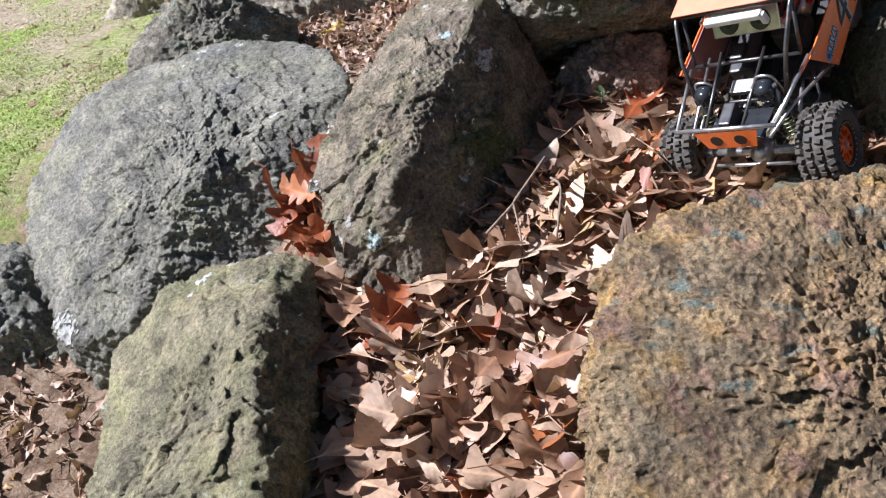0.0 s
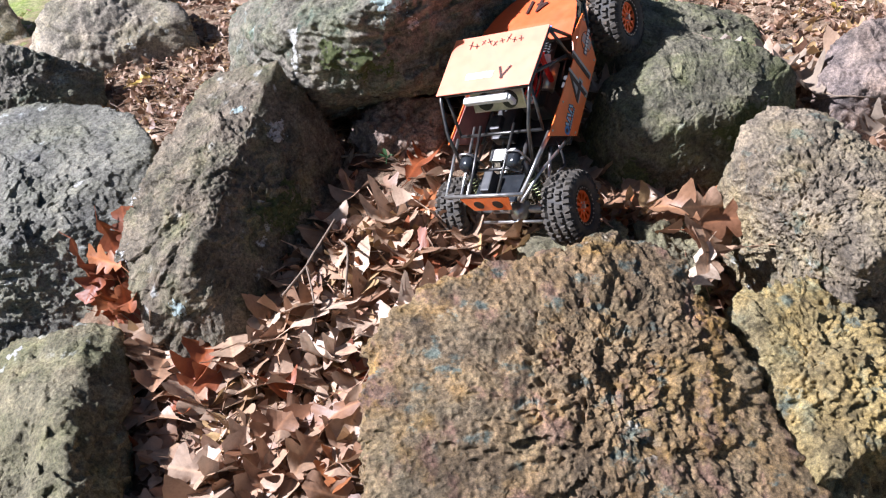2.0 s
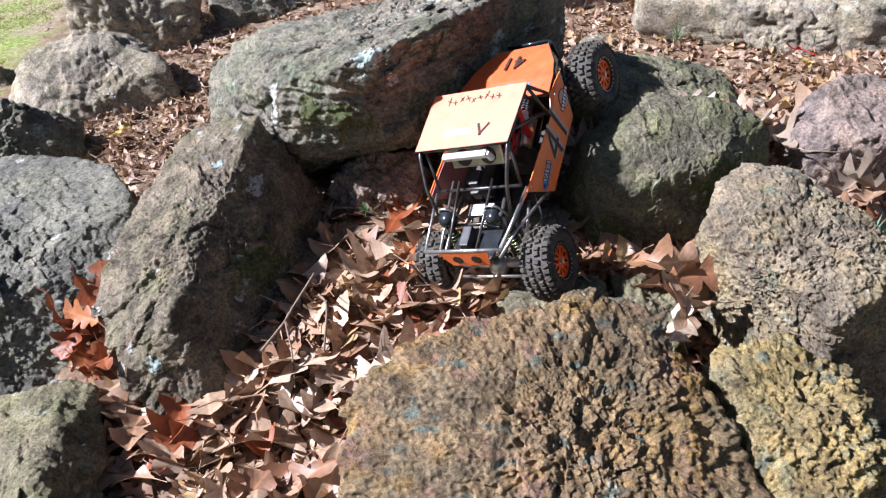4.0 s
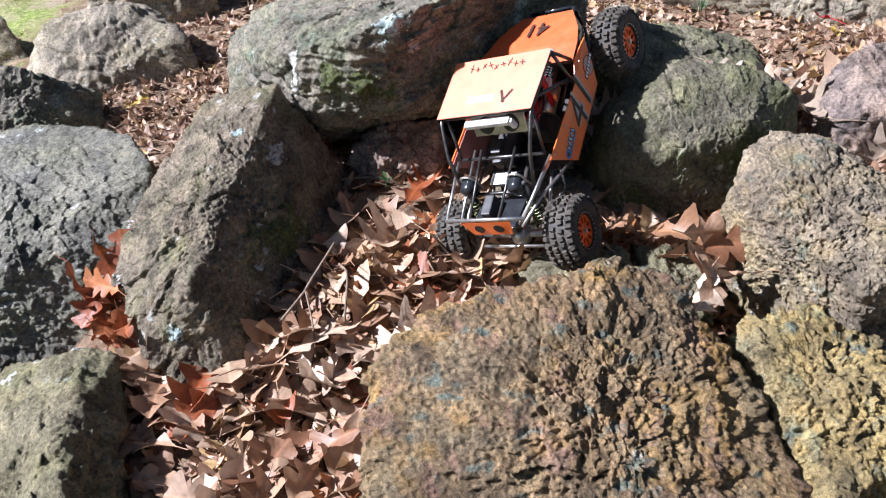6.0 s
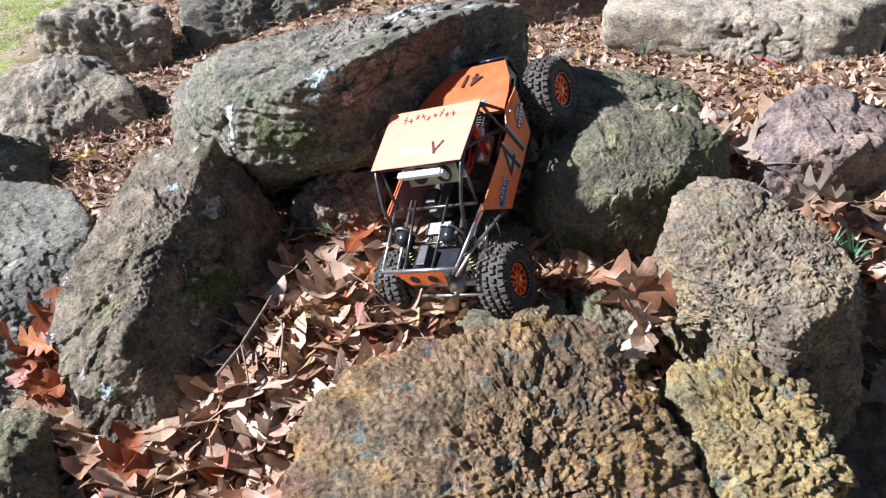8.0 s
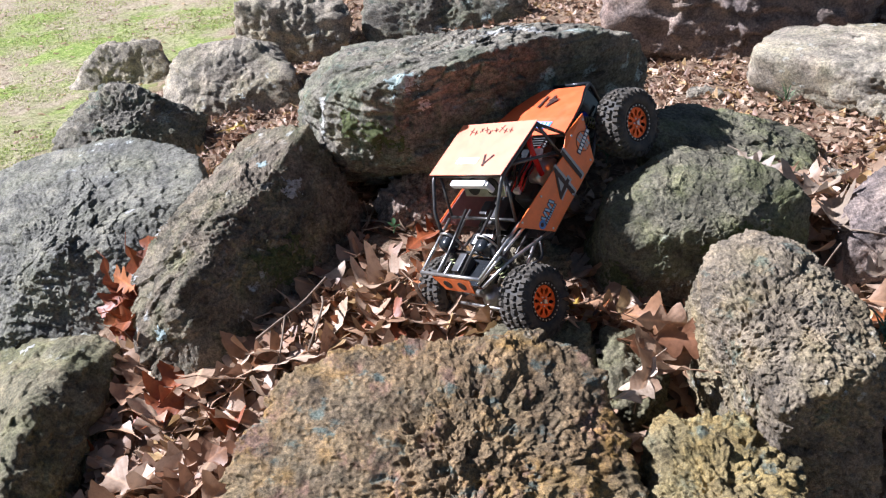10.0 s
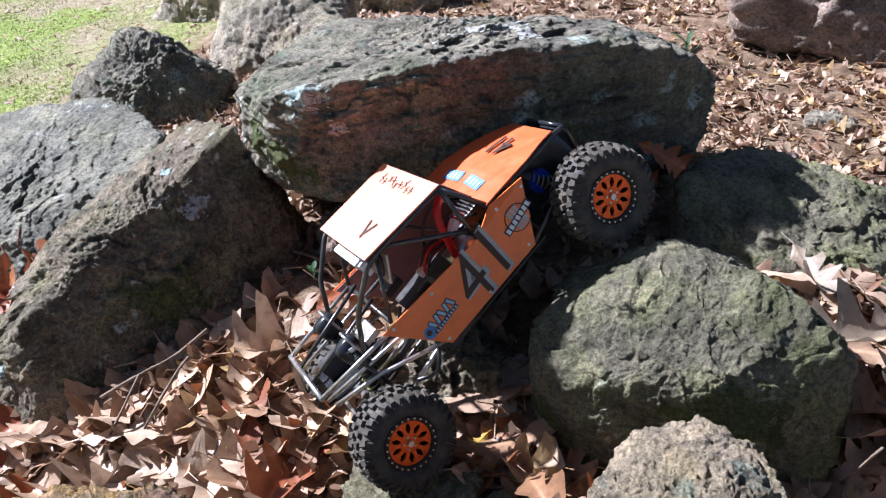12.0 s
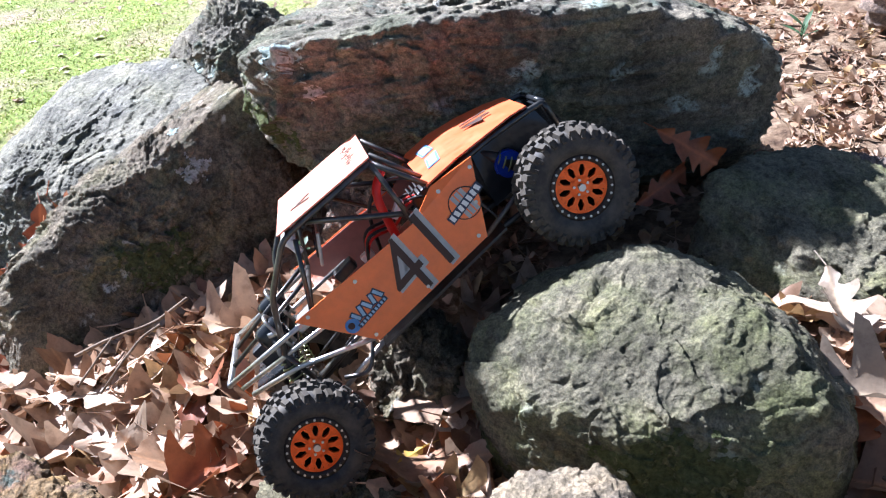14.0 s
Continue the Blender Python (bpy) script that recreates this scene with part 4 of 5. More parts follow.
for side, s in sides:
    slant = Matrix(((1, 0.16, 0, 0), (0, 1.12, 0, 0), (0, 0, 1, 0), (0, 0, 0, 1)))
    lettering("41", 0.090, on_side(s, -0.028, 0.083, 0.0003, 4) @ slant @ Matrix.Translation((0.0035, -0.001, 0)), DECAL_GREY, "number_outline", side, 0.0018, 0.0002, "grey outline of the number")
    lettering("41", 0.090, on_side(s, -0.028, 0.083, 0.0008, 4) @ slant, DECAL_DARK, "number", side, -0.0004, 0.0002, "dark brown number 41")
    # maker's mark: a blue disc and two rows of slanted blocks with a dark edge
    m = on_side(s, 0.058, 0.087, 0.0003, 3)
    part("decal_disc", disc_bm(0.0085, 0.0004, m @ Matrix.Translation((-0.020, -0.002, 0)), 20), DECAL_BLUE, side, "blue round mark")
    part("decal_disc", disc_bm(0.0040, 0.0005, m @ Matrix.Translation((-0.021, -0.001, 0.0003)), 14), DECAL_DARK, side)
    for k, tall in enumerate((0.011, 0.0125, 0.012, 0.0115, 0.012)):
        mm = m @ Matrix.Translation((-0.010 + 0.0088 * k, 0.002, 0.0)) @ Matrix.Rotation(radians(-16 if k % 2 else 18), 4, "Z")
        part("decal_bar", box_bm((0.0066, tall + 0.003, 0.0003), (0, 0, 0), 0, mm), DECAL_NAVY, side)
        part("decal_bar", box_bm((0.0038, tall, 0.0004), (0, 0, 0), 0, mm @ Matrix.Translation((0, 0, 0.0003))), DECAL_SKY, side)
    part("decal_backing", box_bm((0.044, 0.0055, 0.0003), (0, 0, 0), 0, m @ Matrix.Translation((0.006, -0.0085, 0.0002))), DECAL_NAVY, side)
    for k in range(9):
        part("decal_bar", box_bm((0.0026, 0.0034, 0.0003), (0, 0, 0), 0, m @ Matrix.Translation((-0.012 + 0.0046 * k, -0.0085, 0.0006))), DECAL_SKY, side)
    # round club mark: a thin ring, three upright bars and a row of blocks across it
    m = on_side(s, -0.103, 0.090, 0.0003, 0)
    part("decal_ring", disc_bm(0.0185, 0.0004, m, 32), DECAL_DARK, side, "dark round sticker edge")
    part("decal_disc", disc_bm(0.0172, 0.0005, m @ Matrix.Translation((0, 0, 0.0002)), 32), ORANGE, side)
    for k in (-1, 0, 1):
        part("decal_bar", box_bm((0.0046, 0.031, 0.0004), (0, 0, 0), 0, m @ Matrix.Translation((0.0062 * k, 0, 0.0005))), DECAL_GREY, side)
    slope = m @ Matrix.Rotation(radians(8), 4, "Z")
    part("decal_backing", box_bm((0.052, 0.0105, 0.0003), (0, 0, 0), 0, slope @ Matrix.Translation((0, 0, 0.0009))), DECAL_NAVY, side)
    for k in range(7):
        part("decal_bar", box_bm((0.0048, 0.0072, 0.0003), (0, 0, 0), 0, slope @ Matrix.Translation((-0.0214 + 0.0071 * k, 0, 0.0012)) @ Matrix.Rotation(radians(9 * math.sin(k * 2.3)), 4, "Z")), WHITE, side)

# marks on the roof and deck
roof_at = Matrix.Translation((-0.003, 0, 0.2048)) @ Matrix.Rotation(radians(-5.3), 4, "Y")
part("decal_bar", box_bm((0.014, 0.058, 0.0004), (0, 0, 0), 0, roof_at @ Matrix.Translation((0.030, -0.015, 0.0))), WHITE, roof, "white sticker bar")
for turn, y in ((24, 0.031), (-32, 0.041)):
    part("decal_bar", box_bm((0.030, 0.0045, 0.0004), (0, 0, 0), 0, roof_at @ Matrix.Translation((0.030, y, 0.0004)) @ Matrix.Rotation(radians(turn), 4, "Z")), DECAL_DARK, roof, "dark tick-shaped mark")
for k in range(9):
    mm = roof_at @ Matrix.Translation((-0.044 + 0.004 * math.sin(k * 1.9), -0.058 + 0.0135 * k, 0.0004)) @ Matrix.Rotation(radians(35 * math.sin(k * 2.7)), 4, "Z")
    part("decal_bar", box_bm((0.012 + 0.006 * (k % 3 == 0), 0.0016, 0.0003), (0, 0, 0), 0, mm), DECAL_DARK, roof)
    mm = mm @ Matrix.Rotation(radians(70), 4, "Z")
    part("decal_bar", box_bm((0.011, 0.0014, 0.0003), (0, 0, 0), 0, mm), DECAL_DARK, roof)
lettering("41", 0.052, Matrix.Translation((-0.182, 0.0, 0.1212)) @ Matrix.Rotation(radians(-14.2), 4, "Y") @ Matrix.Rotation(radians(-90), 4, "Z"), DECAL_DARK, "number", deck, 0.0004, 0.0004, "dark number 41")
for y, colour, turn in ((-0.034, DECAL_BLUE, 4), (0.032, WHITE, -5)):
    mm = Matrix.Translation((-0.112, y, 0.1322)) @ Matrix.Rotation(radians(-4), 4, "Y") @ Matrix.Rotation(radians(turn), 4, "Z")
    part("decal_backing", box_bm((0.017, 0.048, 0.0004), (0, 0, 0), 0, mm), DECAL_BLUE, deck, "blue sticker")
    for k in range(4):
        part("decal_bar", box_bm((0.011, 0.004, 0.0004), (0, 0, 0), 0, mm @ Matrix.Translation((0, -0.016 + 0.0105 * k, 0.0004))), WHITE, deck)

# front plate, skid plate, rear panel
bm = plate_bm([(0.227, 0.052, 0.126), (0.227, -0.052, 0.126), (0.233, -0.040, 0.092), (0.233, 0.040, 0.092)], 0.0018, (1, 0, 0.1))
plate = part("bumper_plate", bm, ORANGE, truck, "small orange bumper plate with two dark holes")
for y in (-0.02, 0.02):
    part("plate_hole", disc_bm(0.010, 0.0008, Matrix.Translation((0.2325, y, 0.109)) @ Matrix.Rotation(radians(80), 4, "Y"), 16), RIMDARK, plate)
part("winch_plate", box_bm((0.062, 0.094, 0.004), (0.190, 0, 0.090), 0.001, Matrix.Rotation(radians(-6), 4, "Y")), GLOSSY, truck, "glossy black front tray")
part("skid_plate", plate_bm([(0.075, 0.088, 0.034), (0.075, -0.088, 0.034), (-0.115, -0.088, 0.030), (-0.115, 0.088, 0.030)], 0.003, (0, 0, -1)), BLACK, truck, "scraped black skid plate")
part("rear_panel", plate_bm([(-0.240, 0.048, 0.088), (-0.240, -0.048, 0.088), (-0.234, -0.044, 0.046), (-0.234, 0.044, 0.046)], 0.003, (-1, 0, 0)), GLOSSY, truck, "dark blue-black rear panel")
for y in (-0.03, -0.012, 0.012, 0.03):
    part("rear_bolt", disc_bm(0.003, 0.002, Matrix.Translation((-0.2415, y, 0.076)) @ Matrix.Rotation(radians(90), 4, "Y"), 8), SILVER, truck)
for sy in (1, -1):
    part("rear_side_plate", plate_bm([(-0.148, sy * 0.062, 0.118), (-0.205, sy * 0.054, 0.106), (-0.232, sy * 0.049, 0.096), (-0.234, sy * 0.047, 0.048), (-0.190, sy * 0.056, 0.044), (-0.125, sy * 0.066, 0.048)], 0.002, (0, -sy, 0)), GLOSSY, truck, "dark rear side plate")
# maroon sheet that covers the orange inner face of the far side panel
part("inner_panel", plate_bm([(0.116, -0.1030, 0.132), (0.071, -0.1030, 0.051), (-0.094, -0.1030, 0.046), (-0.142, -0.1030, 0.120), (-0.090, -0.1030, 0.128), (-0.050, -0.1030, 0.114)], 0.0015, (0, 1, 0)), MAROON, truck, "maroon inside of the far panel")
part("bulkhead", plate_bm([(-0.112, 0.085, 0.118), (-0.112, -0.085, 0.118), (-0.118, -0.085, 0.040), (-0.118, 0.085, 0.040)], 0.002, (1, 0, 0)), BLACK, truck, "black rear bulkhead")

# electronics in the cab
dash = part("fan_panel", box_bm((0.004, 0.112, 0.040), (0.048, 0, 0.158), 0.002, Matrix.Rotation(radians(-38), 4, "Y")), SILVER, truck, "silver dashboard panel with two black fans")
for y in (-0.026, 0.026):
    for dx, rr, mat in ((0.003, 0.0165, BLACK), (0.0045, 0.006, GLOSSY)):
        part("fan", disc_bm(rr, 0.003, Matrix.Translation((0.048, y, 0.158)) @ Matrix.Rotation(radians(-38), 4, "Y") @ Matrix.Translation((dx, 0, 0)) @ Matrix.Rotation(radians(90), 4, "Y"), 20, 0.0005), mat, dash)
lamp = part("light_bar", box_bm((0.014, 0.094, 0.012), (0.066, 0.0, 0.189), 0.003), WHITE, truck, "white light bar under the roof edge")
part("light_bar_end", box_bm((0.010, 0.010, 0.022), (0.066, 0.046, 0.180), 0.003), WHITE, lamp)
part("motor_case", box_bm((0.060, 0.045, 0.045), (-0.055, -0.010, 0.075), 0.006), GLOSSY, truck, "glossy black motor case")
part("speed_controller", box_bm((0.038, 0.034, 0.020), (-0.080, 0.040, 0.112), 0.003), BLACK, truck, "black speed controller with cooling fins")
for k in range(6):
    part("cooling_fin", box_bm((0.0018, 0.030, 0.008), (-0.094 + 0.0056 * k, 0.040, 0.125), 0.0003), BLACK, truck)
part("battery_pack", box_bm((0.105, 0.044, 0.026), (0.020, -0.045, 0.056), 0.004), BLACK, truck, "black battery pack")
part("gearbox", box_bm((0.052, 0.050, 0.046), (0.000, 0.025, 0.064), 0.008), BLACK, truck, "black gearbox")
tube("motor_can", [(-0.010, 0.045, 0.090), (-0.065, 0.045, 0.090)], SILVER, 0.017, "silver electric motor")
part("connector", box_bm((0.016, 0.014, 0.010), (0.020, 0.030, 0.108), 0.002), WHITE, truck, "white plug")
part("connector", box_bm((0.022, 0.016, 0.008), (-0.045, 0.060, 0.128), 0.002, Matrix.Rotation(radians(25), 4, "Y")), WHITE, truck, "white plug")
part("receiver_box", box_bm((0.030, 0.022, 0.014), (0.060, -0.035, 0.100), 0.003), BLACK, truck, "small black receiver box")
part("servo", box_bm((0.040, 0.020, 0.036), (0.188, -0.012, 0.100), 0.003), BLACK, truck, "black steering servo")
part("servo", box_bm((0.024, 0.052, 0.010), (0.130, 0.0, 0.102), 0.002), SILVER, truck, "silver servo bracket")
part("rear_motor", disc_bm(0.017, 0.036, Matrix.Translation((-0.168, 0.046, 0.074)) @ Matrix.Rotation(radians(80), 4, "X"), 20, 0.002), BLUE, truck, "blue anodised motor")
part("rear_box", box_bm((0.090, 0.100, 0.055), (-0.172, 0, 0.072), 0.006), BLACK, truck, "black rear compartment")
for y, z, mat in ((0.040, 0.118, RED), (0.046, 0.122, RED), (0.052, 0.116, RED), (0.034, 0.124, BLACK), (0.058, 0.122, BLACK), (0.025, 0.115, RED)):
    w = bent([(0.022, y - 0.012, 0.106), (0.000, y + 0.010, z + 0.012), (-0.028, y - 0.012, z - 0.008), (-0.055, y + 0.006, z + 0.010), (-0.085, y - 0.004, 0.108)], 5, 0.45)
    tube("wire", w, mat, 0.0018, "red wire" if mat is RED else "black wire")
tube("wire", bent([(0.010, 0.0, 0.090), (-0.02, 0.03, 0.150), (-0.06, 0.02, 0.155), (-0.09, -0.02, 0.110)], 6, 0.45), BLACK, 0.0024, "black wire loop")
tube("red_tube", bent([(-0.020, 0.062, 0.100), (-0.040, 0.066, 0.160), (-0.066, 0.060, 0.172)], 5, 0.4), RED, 0.0052, "red padded tube")
for sy in (1, -1):
    bm = box_bm((0.034, 0.026, 0.034), (0.158, sy * 0.050, 0.128), 0.010)
    part("shock_tower_cap", bm, GLOSSY, truck, "rounded glossy black shock tower cap", True)
    tube("shock_hoop", bent([(0.150, sy * 0.036, 0.100), (0.150, sy * 0.036, 0.150), (0.150, sy * 0.066, 0.150), (0.150, sy * 0.066, 0.100)], 4, 0.4), SILVER, 0.0022, "silver shock hoop")
    tube("front_shackle", bent([(0.075, sy * 0.070, 0.052), (0.110, sy * 0.080, 0.020), (0.135, sy * 0.080, 0.040)], 4, 0.4), TUBE, 0.0026)


# ---- fallen leaves ----
def leaf_shape(seed, length=0.10, rows=27, lobes=4):
    """An oak leaf with pointed lobes, curled; its stem at the origin side."""
    rng = random.Random(seed)
    cols = (-1.0, -0.66, -0.33, 0.0, 0.33, 0.66, 1.0)
    bend, cup, twist, wave = rng.uniform(-0.7, 0.9), rng.uniform(-1.2, 2.2), rng.uniform(-0.7, 0.7), rng.uniform(0.004, 0.009)
    ph = [rng.uniform(0, 6.28) for _ in range(4)]
    wide = rng.uniform(0.29, 0.37) * length
    curl = [rng.uniform(-0.014, 0.028) for _ in range(4)]
    v = []
    for k in range(rows):
        s = k / (rows - 1)
        env = math.sin(math.pi * (0.06 + 0.86 * s)) ** 0.6 * (0.5 + 0.65 * s) * min(1.0, 0.25 + 9 * (1 - s))
        for c in cols:
            side = 0 if c < 0 else 1
            turn = s * lobes + 0.10 * side + 0.10 * math.sin(ph[side] + 7 * s)
            up = 0.5 - 0.5 * math.cos(2 * math.pi * turn)
            lobe = 0.33 + 0.67 * up ** 0.6 + 0.05 * math.sin(ph[2] + 60 * s + 3 * side)
            w = wide * env * (0.24 + (lobe - 0.24) * max(0.0, abs(c) - 0.33) / 0.67) * (abs(c) if abs(c) < 0.5 else 1.0)
            w = w * (1.0 if abs(c) > 0.9 else (0.86 if abs(c) > 0.5 else 1.1))
            x = (s - 0.5) * length + 0.22 * w * abs(c)
            y = math.copysign(w, c) if c else 0.0
            z = 0.9 * bend * x * x / length + cup * y * y / length * 1.7 + twist * x * y / length * 1.4
            z += wave * math.sin(ph[1] + 50 * x + 30 * y) * abs(y) / wide + 0.4 * wave * math.sin(ph[2] + 90 * y + 30 * x)
            z += abs(y) / wide * abs(c) * (curl[side] * math.sin(ph[3] + 5 * s) + 0.5 * curl[2 + side] * math.sin(ph[0] + 11 * s))
            v.append((x, y, z))
    n = len(cols)
    f = [(k * n + j, k * n + j + 1, (k + 1) * n + j + 1, (k + 1) * n + j) for k in range(rows - 1) for j in range(n - 1)]
    # stem
    b = len(v)
    x0, z0 = v[3][0], v[3][2]
    for q, (dx, r) in enumerate(((0.0, 0.0012), (-0.014, 0.0008), (-0.028, 0.0009))):
        for dy, dz in ((-r, 0), (r, 0), (0, r * 1.5), (0, -r)):
            v.append((x0 + dx, dy + 0.004 * q * math.sin(ph[3]), z0 + dz + 0.003 * q * math.cos(ph[3])))
    for q in range(2):
        for j, k in ((0, 2), (2, 1), (1, 3), (3, 0)):
            f.append((b + 4 * q + j, b + 4 * q + k, b + 4 * q + 4 + k, b + 4 * q + 4 + j))
    v = np.array(v)
    v[:, 2] -= v[:, 2].mean()
    return v, np.array(f)


def leaf_material(name, tones, spread="Object"):
    m, t, b = shader(name, 0.5, spec=0.5)
    if spread == "Object":
        r = t.nodes.new("ShaderNodeObjectInfo").outputs["Random"]
    else:
        r = t.nodes.new("ShaderNodeNewGeometry").outputs["Random Per Island"]
    co = coords(t)
    stops = [((k + 0.5) / len(tones), c) for k, c in enumerate(tones)]
    col = ramp(t, r, stops)
    mott = noise_out(t, co, 55, 6, 0.7)
    col = mix(t, 0.8, col, ramp(t, mott, [(0.3, (0.55, 0.5, 0.45)), (0.52, (1, 1, 1)), (0.75, (1.3, 1.28, 1.2))]), "MULTIPLY")
    if spread == "Object":
        sep = t.nodes.new("ShaderNodeSeparateXYZ")
        t.links.new(co, sep.inputs[0])
        ay = node(t, "ShaderNodeMath"); ay.operation = "ABSOLUTE"
        t.links.new(sep.outputs["Y"], ay.inputs[0])
        vein = grey(t, ay.outputs[0], 0.0022, 0.0009)
        col = mix(t, vein, col, mix(t, 1.0, col, (1.45, 1.4, 1.3), "MULTIPLY"))
        skew = node(t, "ShaderNodeMath"); skew.operation = "MULTIPLY_ADD"; skew.inputs[1].default_value = -1.1
        t.links.new(ay.outputs[0], skew.inputs[0]); t.links.new(sep.outputs["X"], skew.inputs[2])
        wv = node(t, "ShaderNodeMath"); wv.operation = "PINGPONG"; wv.inputs[1].default_value = 0.006
        t.links.new(skew.outputs[0], wv.inputs[0])
        bump(t, b, mott, 0.0015, 0.6, bump(t, b, grey(t, wv.outputs[0], 0.0, 0.002), 0.0005, 0.3))
    else:
        bump(t, b, mott, 0.002, 0.6)
    t.links.new(col, b.inputs["Base Color"])
    tr = t.nodes.new("ShaderNodeBsdfTranslucent")
    t.links.new(col, tr.inputs["Color"])
    ms = t.nodes.new("ShaderNodeMixShader")
    ms.inputs[0].default_value = 0.18
    out = t.nodes["Material Output"]
    t.links.new(b.outputs[0], ms.inputs[1]); t.links.new(tr.outputs[0], ms.inputs[2]); t.links.new(ms.outputs[0], out.inputs["Surface"])
    return m


LEAF = leaf_material("dry_oak_leaf", [(0.44, 0.30, 0.20), (0.22, 0.095, 0.045), (0.56, 0.42, 0.305), (0.34, 0.19, 0.11), (0.51, 0.365, 0.25), (0.27, 0.14, 0.072), (0.60, 0.47, 0.35), (0.40, 0.25, 0.155)])
LEAF_RED = leaf_material("rust_red_leaf", [(0.27, 0.075, 0.024), (0.20, 0.055, 0.024), (0.33, 0.12, 0.042)])
LITTER = leaf_material("leaf_litter_mix", [(0.36, 0.225, 0.145), (0.17, 0.085, 0.05), (0.50, 0.36, 0.255), (0.27, 0.145, 0.08), (0.42, 0.275, 0.18), (0.57, 0.43, 0.31), (0.22, 0.125, 0.072), (0.47, 0.31, 0.145)], "Island")


def leaf_mesh(seed, material, length):
    v, f = leaf_shape(seed, length, rows=37, lobes=random.Random(seed).choice((3, 4, 4)))
    me = quick_mesh("fallen_leaf", v, f)
    me.materials.append(material)
    return me


LEAF_MESHES = [leaf_mesh(100 + k, LEAF, 0.120 + 0.005 * (k % 8)) for k in range(14)]
RED_MESHES = [leaf_mesh(300 + k, LEAF_RED, 0.105 + 0.01 * k) for k in range(4)]
rng = np.random.default_rng(5)


def scatter(count, x0, x1, y0, y1, pile=0.03, grow=0.98, lift=0.006):
    """Places on the ground between the rocks."""
    out = []
    while len(out) < count:
        x, y = rng.uniform(x0, x1, 400), rng.uniform(y0, y1, 400)
        z = ground_height(x, y) + lift + pile * rng.random(400) ** 1.3
        p = np.stack([x, y, z], 1)
        p = p[~inside_rock(p, grow) & (x > lawn_edge(y) + 0.15)]
        out.extend(p.tolist())
    return out[:count]


def put_leaf(me, place, tilt=16, label="curled brown dry oak leaf on the ground", size=1.0):
    ob = new("fallen_leaf", me)
    ob.matrix_world = pose(*place, rng.normal(0, tilt), rng.normal(0, tilt), rng.uniform(0, 360)) @ Matrix.Diagonal((size, size, size, 1))
    return tagged(ob, label, "leaf", "fallen oak leaves")


near = scatter(125, -0.32, 0.35, 0.60, 1.30, 0.026) + scatter(20, -0.1, 0.4, 1.25, 1.5, 0.008) + scatter(26, 0.2, 0.75, 1.05, 1.4, 0.012) + scatter(22, 0.60, 0.80, 0.95, 1.25, 0.05, lift=0.02) + scatter(26, 1.02, 1.35, 1.0, 1.6, 0.05)
for k, p in enumerate(near):
    put_leaf(RED_MESHES[k % 4] if k % 10 == 3 else LEAF_MESHES[k % 14], p, 17 if k % 6 == 0 else 8, "rust-red curled oak leaf on the leaf bed" if k % 10 == 3 else "curled tan-brown dry oak leaf on the leaf bed", 0.95 + 0.3 * rng.random())
for p in scatter(15, -0.40, -0.29, 1.27, 1.44, 0.10):
    put_leaf(RED_MESHES[int(rng.integers(4))], p, 42, "rust-red curled oak leaf wedged between boulders")


def litter(name, label, spots, length, rows, tilt, seed, curl=1.0):
    shapes = [leaf_shape(seed + k, length, rows, 3 if rows > 10 else 2) for k in range(8)]
    vs, fs, base = [], [], 0
    for x, y, z in spots:
        v, f = shapes[int(rng.integers(8))]
        s = rng.uniform(0.55, 1.25)
        v = v * (1, 1, curl)
        m = np.array(Euler((radians(rng.normal(0, tilt)), radians(rng.normal(0, tilt)), rng.uniform(0, 6.3))).to_matrix())
        vs.append(v @ m.T * s + (x, y, z))
        fs.append(f + base)
        base += len(v)
    me = quick_mesh(name, np.concatenate(vs), np.concatenate(fs))
    me.materials.append(LITTER)
    return tagged(new(name, me), label, "leaves", kind="stuff")


litter("leaf_bed", "thick bed of dry brown oak leaves between boulders", scatter(620, -0.36, 0.8, 0.5, 1.36, 0.008, lift=0.0) + scatter(70, -0.1, 0.8, 1.3, 1.6, 0.004, lift=0.0) + scatter(260, 0.6, 1.5, 0.9, 1.65, 0.03, lift=0.0) + scatter(110, 0.6, 0.86, 0.95, 1.25, 0.05, lift=0.0), 0.105, 27, 11, 500)
litter("leaf_litter", "small broken brown leaves scattered over bare soil", scatter(7000, -0.75, 2.6, 1.55, 4.6, 0.010, lift=0.002) + scatter(500, -0.5, 0.1, 1.6, 2.6, 0.02, lift=0.002) + scatter(900, 0.8, 2.0, 1.4, 2.5, 0.012, lift=0.002) + scatter(420, -1.2, -0.5, 0.7, 1.75, 0.01, lift=0.0), 0.037, 7, 13, 600)


